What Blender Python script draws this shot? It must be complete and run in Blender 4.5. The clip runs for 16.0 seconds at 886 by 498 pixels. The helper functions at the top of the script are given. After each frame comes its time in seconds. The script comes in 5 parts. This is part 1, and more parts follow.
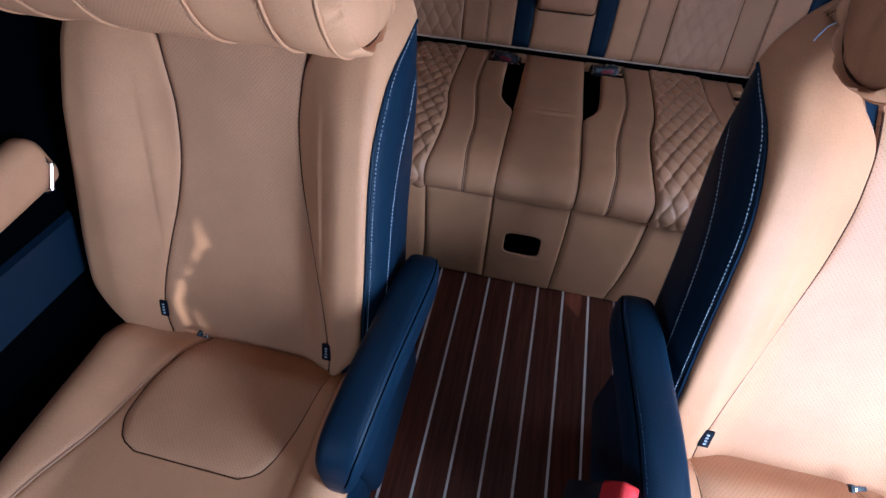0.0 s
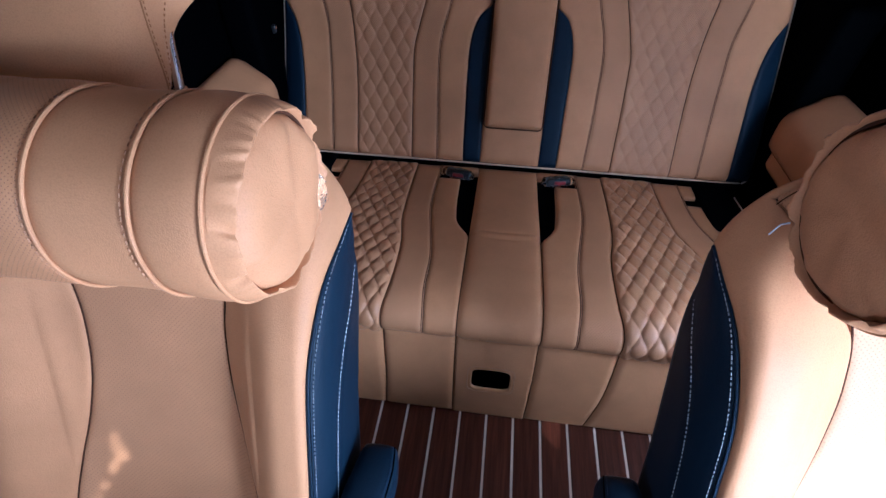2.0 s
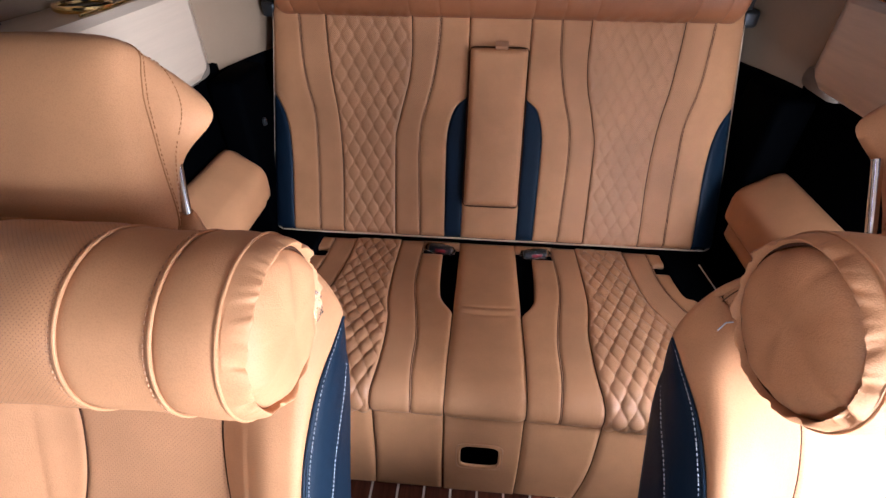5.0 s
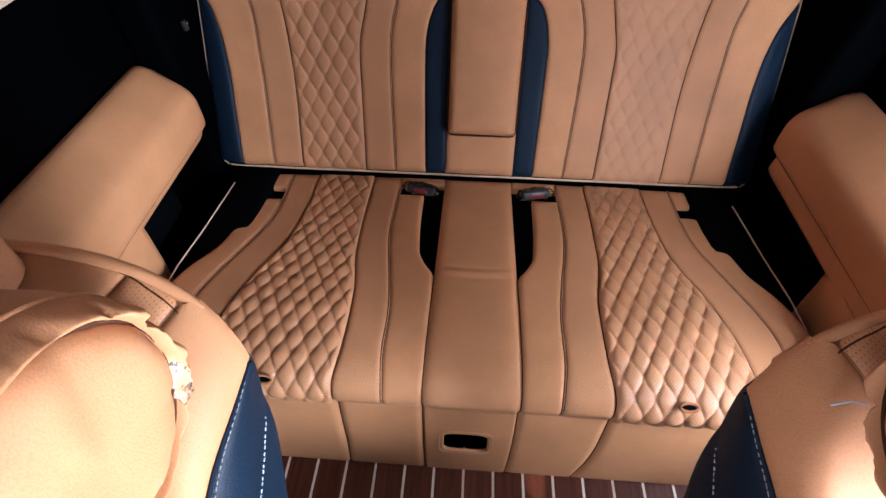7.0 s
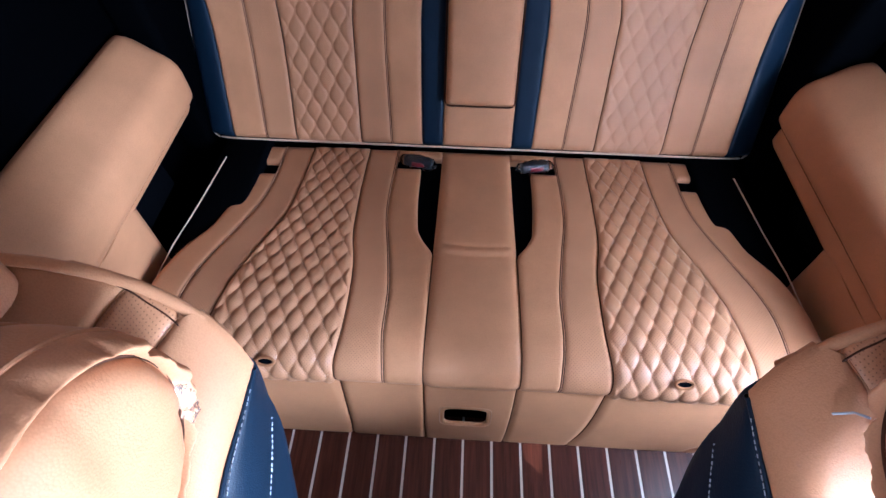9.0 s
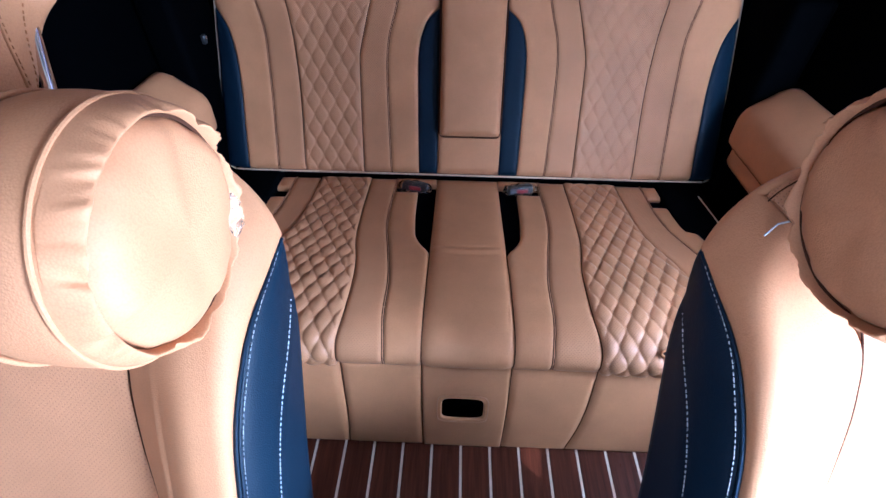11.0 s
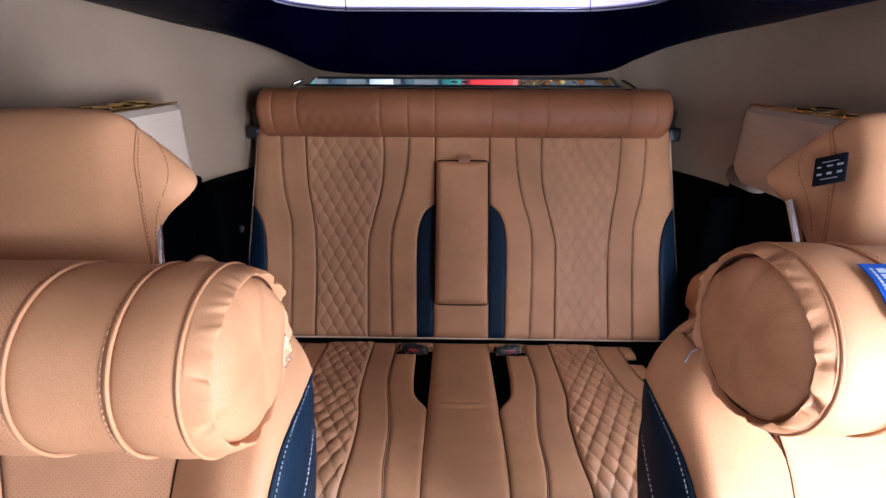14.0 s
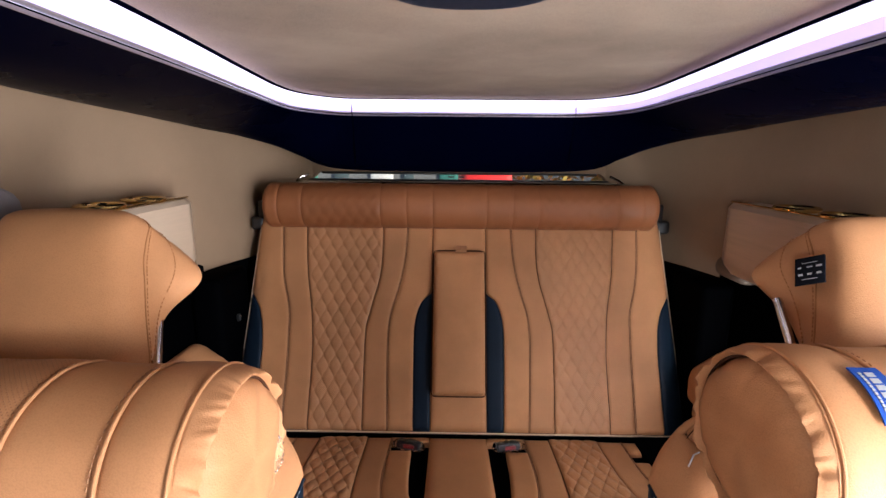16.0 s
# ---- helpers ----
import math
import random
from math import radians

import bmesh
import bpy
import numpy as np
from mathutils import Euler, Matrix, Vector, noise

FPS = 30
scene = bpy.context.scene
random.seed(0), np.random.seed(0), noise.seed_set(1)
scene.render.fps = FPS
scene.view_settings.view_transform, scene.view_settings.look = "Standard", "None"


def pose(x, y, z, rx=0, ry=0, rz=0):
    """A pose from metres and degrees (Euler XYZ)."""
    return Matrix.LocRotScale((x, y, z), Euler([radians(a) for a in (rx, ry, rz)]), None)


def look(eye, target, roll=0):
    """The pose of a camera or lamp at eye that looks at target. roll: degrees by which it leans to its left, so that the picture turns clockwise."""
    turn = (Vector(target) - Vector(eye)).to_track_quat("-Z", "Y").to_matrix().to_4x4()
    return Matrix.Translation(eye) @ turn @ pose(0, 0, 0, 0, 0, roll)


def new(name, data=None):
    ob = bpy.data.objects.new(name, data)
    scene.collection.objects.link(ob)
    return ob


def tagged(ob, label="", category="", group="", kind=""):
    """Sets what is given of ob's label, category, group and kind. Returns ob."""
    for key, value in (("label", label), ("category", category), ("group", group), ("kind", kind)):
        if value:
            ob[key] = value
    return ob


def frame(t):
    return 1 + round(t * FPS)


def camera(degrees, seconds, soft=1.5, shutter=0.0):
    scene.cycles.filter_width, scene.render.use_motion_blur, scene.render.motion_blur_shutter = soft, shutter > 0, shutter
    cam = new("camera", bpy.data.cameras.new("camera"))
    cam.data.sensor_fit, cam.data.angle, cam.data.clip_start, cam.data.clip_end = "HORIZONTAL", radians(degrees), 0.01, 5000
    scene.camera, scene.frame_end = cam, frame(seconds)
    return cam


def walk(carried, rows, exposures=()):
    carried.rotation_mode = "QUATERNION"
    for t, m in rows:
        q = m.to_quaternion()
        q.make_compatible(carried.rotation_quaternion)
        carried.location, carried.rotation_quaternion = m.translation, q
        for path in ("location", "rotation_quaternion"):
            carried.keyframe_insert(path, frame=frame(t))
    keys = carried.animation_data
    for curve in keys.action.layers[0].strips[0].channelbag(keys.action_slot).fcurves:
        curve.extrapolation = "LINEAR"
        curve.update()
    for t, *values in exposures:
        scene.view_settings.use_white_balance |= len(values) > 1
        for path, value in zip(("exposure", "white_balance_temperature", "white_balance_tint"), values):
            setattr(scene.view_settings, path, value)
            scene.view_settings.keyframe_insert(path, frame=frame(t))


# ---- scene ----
cam = camera(87.2, 16.0)
PATH = [
    (0, (-0.042, -0.791, 1.064), (-0.303, 0.413, -0.512), 1.1),
    (0.5, (-0.057, -0.754, 1.066), (-0.28, 0.493, -0.482), 2.0),
    (1, (-0.045, -0.673, 1.076), (-0.258, 0.625, -0.431), 1.5),
    (1.5, (-0.037, -0.617, 1.103), (-0.244, 0.734, -0.357), 0.4),
    (2, (-0.045, -0.601, 1.14), (-0.226, 0.804, -0.272), 0.3),
    (2.5, (-0.039, -0.593, 1.156), (-0.205, 0.853, -0.215), 0.3),
    (3, (-0.053, -0.595, 1.202), (-0.192, 0.904, -0.115), 1.0),
    (3.5, (-0.037, -0.62, 1.253), (-0.19, 0.911, -0.025), 0.2),
    (6, (-0.05, -0.527, 1.182), (-0.168, 1.036, -0.06), 0.3),
    (6.5, (-0.041, -0.426, 1.155), (-0.158, 0.988, -0.255), -0.3),
    (7, (-0.029, -0.343, 1.147), (-0.117, 0.931, -0.392), -0.0),
    (7.5, (-0.054, -0.294, 1.147), (-0.135, 0.931, -0.432), -0.2),
    (8, (-0.029, -0.269, 1.156), (-0.107, 0.912, -0.455), -0.3),
    (8.5, (-0.036, -0.284, 1.163), (-0.095, 0.868, -0.47), 0.4),
    (9, (-0.04, -0.303, 1.166), (-0.097, 0.828, -0.482), 0.4),
    (11.5, (-0.033, -0.591, 1.076), (-0.070, 0.957, -0.190), 0.7),
    (12, (-0.022, -0.638, 1.102), (-0.061, 0.974, -0.081), 0.4),
    (12.5, (-0.029, -0.664, 1.112), (-0.071, 0.998, 0.001), 0.1),
    (13, (-0.033, -0.672, 1.124), (-0.076, 1.043, 0.096), -0.1),
    (13.5, (-0.032, -0.674, 1.13), (-0.072, 1.091, 0.19), -0.0),
    (14, (-0.035, -0.681, 1.142), (-0.068, 1.175, 0.398), 0.2),
    (14.5, (-0.037, -0.688, 1.154), (-0.067, 1.2, 0.495), 0.2),
    (15, (-0.036, -0.693, 1.162), (-0.064, 1.224, 0.591), 0.4),
    (15.5, (-0.036, -0.694, 1.165), (-0.062, 1.246, 0.68), 0.4),
    (16, (-0.035, -0.693, 1.165), (-0.06, 1.265, 0.763), 0.5),
]
LIGHT = [(0, 0.16, 4100, 3), (1.5, 0.42, 4200, 5), (3.5, 1.17, 4550, 8), (6, 1.29, 5350, 10), (7, 1.42, 5200, 10), (9, 1.61, 4400, 9), (11.5, 1.27, 4200, 7), (12.5, 1.01, 4450, 8), (14, 1.02, 4900, 10), (16, 0.99, 5950, 11)]
walk(cam, [(t, look(eye, target, roll)) for t, eye, target, roll in PATH], LIGHT)

# ---- world and light ----
world = bpy.data.worlds.new("sky")
scene.world = world
world.use_nodes = True
wn = world.node_tree
sky = wn.nodes.new("ShaderNodeTexSky")
sky.sky_type, sky.sun_disc = "NISHITA", False
sky.sun_elevation, sky.sun_rotation = radians(23.4), radians(113.5)
wn.links.new(sky.outputs[0], wn.nodes["Background"].inputs[0])
wn.nodes["Background"].inputs[1].default_value = 0.12


def sun_lamp(strength, direction):
    lamp = bpy.data.lights.new("sun", "SUN")
    lamp.energy, lamp.angle, lamp.color = strength, radians(0.4), (1.0, 0.85, 0.64)
    ob = new("sun", lamp)
    ob.matrix_world = Vector(direction).to_track_quat("-Z", "Y").to_matrix().to_4x4()
    return ob


def window_light(name, at, towards, sx, sy, watts, colour):
    lamp = bpy.data.lights.new(name, "AREA")
    lamp.shape, lamp.size, lamp.size_y, lamp.energy, lamp.color = "RECTANGLE", sx, sy, watts, colour
    ob = new(name, lamp)
    ob.matrix_world = look(at, towards)
    return ob


SUN_WAY = Vector((-1.38, 0.60, -0.65)).normalized()
sun_lamp(6.0, SUN_WAY)
window_light("door_daylight", (0.86, -0.95, 0.62), (0.20, -0.50, 0.56), 0.45, 0.88, 39, (1.0, 0.97, 0.95))
window_light("door_rear_daylight", (0.80, -0.15, 0.66), (0.30, 0.60, 0.42), 0.21, 0.40, 6.2, (1.0, 0.97, 0.95))
window_light("door_low_daylight", (0.80, -0.19, 0.27), (0.0, -0.10, 0.16), 0.26, 0.40, 0.3, (1.0, 0.95, 0.88))
window_light("windscreen_daylight", (-0.35, -2.50, 1.05), (0.0, 0.0, 0.6), 0.70, 0.40, 1.0, (1.0, 0.98, 0.95))
# fill lamp at an unseen driver's window, added to brighten the right roll's end
window_light("driver_side_fill", (-0.832, -1.95, 1.03), (0.30, -0.30, 0.75), 0.54, 0.26, 7.0, (1.0, 0.98, 0.95))
window_light("side_window_daylight", (0.86, -0.95, 1.135), (0.48, -0.50, 0.95), 0.30, 0.16, 5.0, (1.0, 0.97, 0.95))
window_light("rear_side_daylight", (0.826, -0.20, 1.145), (0.56, 0.45, 0.48), 0.48, 0.16, 1.0, (1.0, 0.97, 0.95))

# ---- materials ----


def material(name):
    m = bpy.data.materials.new(name)
    m.use_nodes = True
    return m, m.node_tree.nodes, m.node_tree.links, m.node_tree.nodes["Principled BSDF"]


def mix_colour(nodes, links, fac, a, b):
    mix = nodes.new("ShaderNodeMix")
    mix.data_type = "RGBA"
    links.new(fac, mix.inputs[0])
    for socket, value in ((6, a), (7, b)):
        if isinstance(value, tuple):
            mix.inputs[socket].default_value = (*value, 1)
        else:
            links.new(value, mix.inputs[socket])
    return mix.outputs[2]


def calc(nodes, links, op, a, b=None, c=None):
    n = nodes.new("ShaderNodeMath")
    n.operation = op
    for i, v in enumerate((a, b, c)):
        if v is None:
            continue
        if isinstance(v, (int, float)):
            n.inputs[i].default_value = v
        else:
            links.new(v, n.inputs[i])
    return n.outputs[0]


def ramp(nodes, links, fac, lo, hi):
    r = nodes.new("ShaderNodeMapRange")
    r.inputs[1].default_value, r.inputs[2].default_value = lo, hi
    links.new(fac, r.inputs[0])
    return r.outputs[0]


def noise_tex(nodes, links, vec, scale, detail=4.0, rough=0.55):
    n = nodes.new("ShaderNodeTexNoise")
    n.inputs["Scale"].default_value, n.inputs["Detail"].default_value, n.inputs["Roughness"].default_value = scale, detail, rough
    if vec is not None:
        links.new(vec, n.inputs["Vector"])
    return n.outputs[0]


def leather(name, colour, rough=0.45, grain=1.0, perforated=0.0, spread=0.12, gloss=0.4, hole_tone=0.3):
    """Grained leather: pebble relief of about a millimetre, soft blotches, and punched holes where perforated."""
    m, nodes, links, bsdf = material(name)
    co = nodes.new("ShaderNodeTexCoord")
    vec = co.outputs["Object"]
    cells = nodes.new("ShaderNodeTexVoronoi")
    cells.feature, cells.inputs["Scale"].default_value = "F1", 620
    links.new(vec, cells.inputs["Vector"])
    fine = noise_tex(nodes, links, vec, 260, 3)
    big = noise_tex(nodes, links, vec, 7, 4)
    dark = tuple(c * (1 - spread) for c in colour)
    light = tuple(min(1, c * (1 + spread)) for c in colour)
    col = mix_colour(nodes, links, ramp(nodes, links, big, 0.3, 0.7), dark, light)
    pores = ramp(nodes, links, cells.outputs["Distance"], 0.35, 0.9)
    col = mix_colour(nodes, links, calc(nodes, links, "MULTIPLY", pores, 0.25), col, tuple(c * 0.6 for c in colour))
    height = calc(nodes, links, "ADD", calc(nodes, links, "MULTIPLY", cells.outputs["Distance"], -0.6), calc(nodes, links, "MULTIPLY", fine, 0.5))
    if perforated:
        uv = nodes.new("ShaderNodeSeparateXYZ")
        links.new(co.outputs["UV"], uv.inputs[0])
        a = calc(nodes, links, "ADD", uv.outputs[0], uv.outputs[1])
        b = calc(nodes, links, "SUBTRACT", uv.outputs[0], uv.outputs[1])
        step = 1 / perforated
        fa = calc(nodes, links, "SUBTRACT", calc(nodes, links, "FRACT", calc(nodes, links, "MULTIPLY", a, step)), 0.5)
        fb = calc(nodes, links, "SUBTRACT", calc(nodes, links, "FRACT", calc(nodes, links, "MULTIPLY", b, step)), 0.5)
        d = calc(nodes, links, "SQRT", calc(nodes, links, "ADD", calc(nodes, links, "MULTIPLY", fa, fa), calc(nodes, links, "MULTIPLY", fb, fb)))
        hole = ramp(nodes, links, d, 0.20, 0.10)
        col = mix_colour(nodes, links, hole, col, tuple(c * hole_tone for c in colour))
        height = calc(nodes, links, "SUBTRACT", height, calc(nodes, links, "MULTIPLY", hole, 0.8))
    links.new(col, bsdf.inputs["Base Color"])
    links.new(calc(nodes, links, "ADD", calc(nodes, links, "MULTIPLY", big, 0.12), rough - 0.06), bsdf.inputs["Roughness"])
    bump = nodes.new("ShaderNodeBump")
    bump.inputs["Strength"].default_value, bump.inputs["Distance"].default_value = 0.35 * grain, 0.0006
    links.new(height, bump.inputs["Height"])
    links.new(bump.outputs[0], bsdf.inputs["Normal"])
    bsdf.inputs["Specular IOR Level"].default_value = gloss
    return m


def cloth(name, colour, rough=0.9, scale=900, bump_height=0.0005, blotch=0.15, blotch_scale=5):
    m, nodes, links, bsdf = material(name)
    co = nodes.new("ShaderNodeTexCoord")
    vec = co.outputs["Object"]
    fine = noise_tex(nodes, links, vec, scale, 2)
    big = noise_tex(nodes, links, vec, blotch_scale, 5)
    mixed = calc(nodes, links, "ADD", calc(nodes, links, "MULTIPLY", fine, 0.35), calc(nodes, links, "MULTIPLY", big, 0.65))
    col = mix_colour(nodes, links, ramp(nodes, links, mixed, 0.32, 0.68), tuple(c * (1 - blotch) for c in colour), tuple(c * (1 + blotch) for c in colour))
    links.new(col, bsdf.inputs["Base Color"])
    bsdf.inputs["Roughness"].default_value = rough
    bsdf.inputs["Specular IOR Level"].default_value = 0.08
    bump = nodes.new("ShaderNodeBump")
    bump.inputs["Strength"].default_value, bump.inputs["Distance"].default_value = 0.4, bump_height
    links.new(fine, bump.inputs["Height"])
    links.new(bump.outputs[0], bsdf.inputs["Normal"])
    return m


def solid(name, colour, rough=0.5, metal=0.0, vary=0.08):
    m, nodes, links, bsdf = material(name)
    co = nodes.new("ShaderNodeTexCoord")
    big = noise_tex(nodes, links, co.outputs["Object"], 40, 4)
    col = mix_colour(nodes, links, ramp(nodes, links, big, 0.3, 0.7), tuple(c * (1 - vary) for c in colour), tuple(min(1, c * (1 + vary)) for c in colour))
    links.new(col, bsdf.inputs["Base Color"])
    bsdf.inputs["Roughness"].default_value, bsdf.inputs["Metallic"].default_value = rough, metal
    bsdf.inputs["Specular IOR Level"].default_value = 0.08 if rough >= 0.7 else 0.5
    return m


def glow(name, colour, strength):
    m, nodes, links, bsdf = material(name)
    bsdf.inputs["Base Color"].default_value = (*colour, 1)
    bsdf.inputs["Emission Color"].default_value = (*colour, 1)
    bsdf.inputs["Emission Strength"].default_value = strength
    return m


def glass(name, ior=1.02, rough=0.02):
    m, nodes, links, bsdf = material(name)
    bsdf.inputs["Base Color"].default_value = (0.93, 0.95, 0.95, 1)
    bsdf.inputs["Transmission Weight"].default_value, bsdf.inputs["Roughness"].default_value, bsdf.inputs["IOR"].default_value = 1.0, rough, ior
    return m


def plank_wood(name, colour, low=0.35, high=1.5):
    """Dark polished wood with grain running along the y axis, a tint of its own for each plank."""
    m, nodes, links, bsdf = material(name)
    co = nodes.new("ShaderNodeTexCoord")
    info = nodes.new("ShaderNodeObjectInfo")
    mapping = nodes.new("ShaderNodeMapping")
    mapping.inputs["Scale"].default_value = (60, 3.2, 60)
    shift = nodes.new("ShaderNodeCombineXYZ")
    links.new(calc(nodes, links, "MULTIPLY", info.outputs["Random"], 40.0), shift.inputs[1])
    links.new(shift.outputs[0], mapping.inputs["Location"])
    links.new(co.outputs["Object"], mapping.inputs["Vector"])
    grain = noise_tex(nodes, links, mapping.outputs[0], 1.5, 6, 0.65)
    streak = noise_tex(nodes, links, mapping.outputs[0], 5.0, 3)
    col = mix_colour(nodes, links, ramp(nodes, links, grain, 0.3, 0.72), tuple(c * low for c in colour), tuple(min(1, c * high) for c in colour))
    col = mix_colour(nodes, links, calc(nodes, links, "MULTIPLY", info.outputs["Random"], 0.45), col, tuple(c * (low + 0.1) for c in colour))
    links.new(col, bsdf.inputs["Base Color"])
    links.new(calc(nodes, links, "ADD", calc(nodes, links, "MULTIPLY", streak, 0.2), 0.22), bsdf.inputs["Roughness"])
    bump = nodes.new("ShaderNodeBump")
    bump.inputs["Strength"].default_value, bump.inputs["Distance"].default_value = 0.25, 0.0005
    bsdf.inputs["Specular IOR Level"].default_value = 0.18
    links.new(grain, bump.inputs["Height"])
    links.new(bump.outputs[0], bsdf.inputs["Normal"])
    return m


TAN = (0.455, 0.217, 0.097)
tan = leather("tan_leather", TAN, rough=0.56, grain=1.5, gloss=0.2)
tan_perf = leather("tan_leather_perforated", (0.445, 0.214, 0.099), perforated=0.0066, hole_tone=0.58, rough=0.55, grain=1.4, gloss=0.22)
tan_band = leather("tan_leather_punched", (0.455, 0.216, 0.098), perforated=0.0050, grain=1.2, gloss=0.25, hole_tone=0.45)
tan_quilt = leather("tan_leather_quilted", (0.455, 0.219, 0.101), rough=0.5, perforated=0.0060, hole_tone=0.4)
pale_piping = leather("pale_piping", (0.44, 0.22, 0.115), rough=0.7, gloss=0.12)
cream_piping = leather("cream_piping", (0.58, 0.42, 0.29), rough=0.6, gloss=0.2)
tan_seam = leather("tan_piping", (0.40, 0.20, 0.10), rough=0.5)
# tan leather made darker and redder for the weak light on the head roll
tan_roll_shaded = leather("shaded_roll_leather", (0.26, 0.094, 0.035), rough=0.55, grain=1.4, gloss=0.3)
# cord for the seams, near black: the shade in their creases is its colour
seam_dark = solid("seam_shadow_cord", (0.05, 0.020, 0.010), 0.8)
navy = leather("navy_leather", (0.0068, 0.0140, 0.0262), rough=0.45, grain=1.5, gloss=0.11)
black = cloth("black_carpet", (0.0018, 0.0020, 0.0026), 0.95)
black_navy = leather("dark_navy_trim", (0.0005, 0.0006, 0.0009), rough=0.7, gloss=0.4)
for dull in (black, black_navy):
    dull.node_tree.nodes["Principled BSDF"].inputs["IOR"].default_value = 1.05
black_plastic = solid("black_plastic", (0.012, 0.012, 0.013), 0.4)
thread_white = solid("pale_thread", (0.32, 0.33, 0.35), 0.7)
navy_thread = solid("navy_thread", (0.03, 0.045, 0.075), 0.7)
thread_pale = solid("pale_quilting_thread", (0.62, 0.45, 0.33), 0.7)
thread_tan2 = solid("tan_quilting_thread", (0.40, 0.22, 0.12), 0.7)
thread_tan = solid("tan_thread", (0.30, 0.135, 0.058), 0.8)
chrome = solid("chrome", (0.72, 0.72, 0.74), 0.16, 1.0, 0.03)
brass = solid("brass_rim", (0.75, 0.52, 0.20), 0.22, 1.0, 0.05)
dark_red_plastic = solid("dark_red_plastic", (0.16, 0.010, 0.014), 0.3)
red_plastic = solid("red_plastic", (0.50, 0.02, 0.02), 0.35)
blue_label = cloth("blue_woven_label", (0.02, 0.07, 0.33), 0.7, 1500)
black_label = cloth("black_woven_label", (0.0045, 0.005, 0.008), 0.7, 1500)
label_white = solid("woven_white", (0.38, 0.38, 0.40), 0.8)
wrap = glass("clear_plastic_wrap", 1.42, 0.06)
thin_wrap = glass("crumpled_clear_film", 1.28, 0.03)
thin_wrap.node_tree.nodes["Principled BSDF"].inputs["Transmission Weight"].default_value = 1.0
wrap.node_tree.nodes["Principled BSDF"].inputs["Transmission Weight"].default_value = 0.98
suede = cloth("beige_suede", (0.27, 0.212, 0.163), 0.95, 700, 0.0006, 0.34, 3.2)
# beige padding darkened: the shadow at the ledge's end is put into the colour
shaded_pad = cloth("shaded_padding", (0.15, 0.118, 0.090), 0.95, 700)
suede_wall = cloth("beige_wall_cloth", (0.275, 0.188, 0.120), 0.92, 700, 0.0006, 0.18, 3.0)
cream_box = plank_wood("pale_limed_wood", (0.56, 0.43, 0.31), 0.90, 1.05)
wood = plank_wood("dark_mahogany", (0.060, 0.0165, 0.0085))
inlay = solid("cream_inlay", (0.47, 0.375, 0.29), 0.5)
lilac_lip = glow("lilac_diffuser", (0.70, 0.56, 0.95), 0.5)
led = glow("led_white", (0.86, 0.80, 1.0), 0.72)
clear = glass("window_glass")
asphalt = cloth("asphalt", (0.05, 0.05, 0.05), 0.9, 60, 0.002, 0.2, 2)

# ---- building helpers ----


def root_of(ob):
    while ob.parent:
        ob = ob.parent
    return ob


def part(name, bm, mat, parent=None, label="", sharp=40.0):
    """Links a bmesh, given in world places, as ONE mesh object under a thing or a part."""
    me = bpy.data.meshes.new(name)
    if parent:
        bmesh.ops.translate(bm, verts=bm.verts, vec=-root_of(parent).location)
    bm.to_mesh(me)
    bm.free()
    me.materials.append(mat)
    me.polygons.foreach_set("use_smooth", [True] * len(me.polygons))
    me.set_sharp_from_angle(angle=radians(sharp))
    ob = new(name, me)
    ob.parent = parent
    if label:
        tagged(ob, label)
    return ob


def thing(name, at, label, category, group="", kind=""):
    ob = new(name)
    ob.location = at
    ob.empty_display_size = 0.05
    return tagged(ob, label, category, group, kind)


def box(x0, x1, y0, y1, z0, z1, bevel=0.0, segments=2):
    bm = bmesh.new()
    bmesh.ops.create_cube(bm, size=1.0, matrix=Matrix.Translation(((x0 + x1) / 2, (y0 + y1) / 2, (z0 + z1) / 2)) @ Matrix.Diagonal((x1 - x0, y1 - y0, z1 - z0, 1)))
    if bevel:
        bmesh.ops.bevel(bm, geom=bm.edges[:], offset=bevel, segments=segments, profile=0.5, affect="EDGES")
    return bm


def merged(*parts):
    """Several bmeshes of one part joined into one."""
    out = bmesh.new()
    for bm in parts:
        me = bpy.data.meshes.new("join")
        bm.to_mesh(me)
        bm.free()
        out.from_mesh(me)
        bpy.data.meshes.remove(me)
    return out


def interp(keys):
    """A smooth curve through (place, value) keys."""
    xs = np.array([k[0] for k in keys], float)
    ys = np.array([k[1] for k in keys], float)
    slope = np.gradient(ys, xs)
    for i in range(1, len(xs) - 1):
        if (ys[i] - ys[i - 1]) * (ys[i + 1] - ys[i]) <= 0:
            slope[i] = 0.0

    def at(x):
        x = min(max(x, xs[0]), xs[-1])
        i = min(max(int(np.searchsorted(xs, x)) - 1, 0), len(xs) - 2)
        h = xs[i + 1] - xs[i]
        t = (x - xs[i]) / h
        return float((2 * t**3 - 3 * t**2 + 1) * ys[i] + (t**3 - 2 * t**2 + t) * h * slope[i] + (3 * t**2 - 2 * t**3) * ys[i + 1] + (t**3 - t**2) * h * slope[i + 1])

    return at


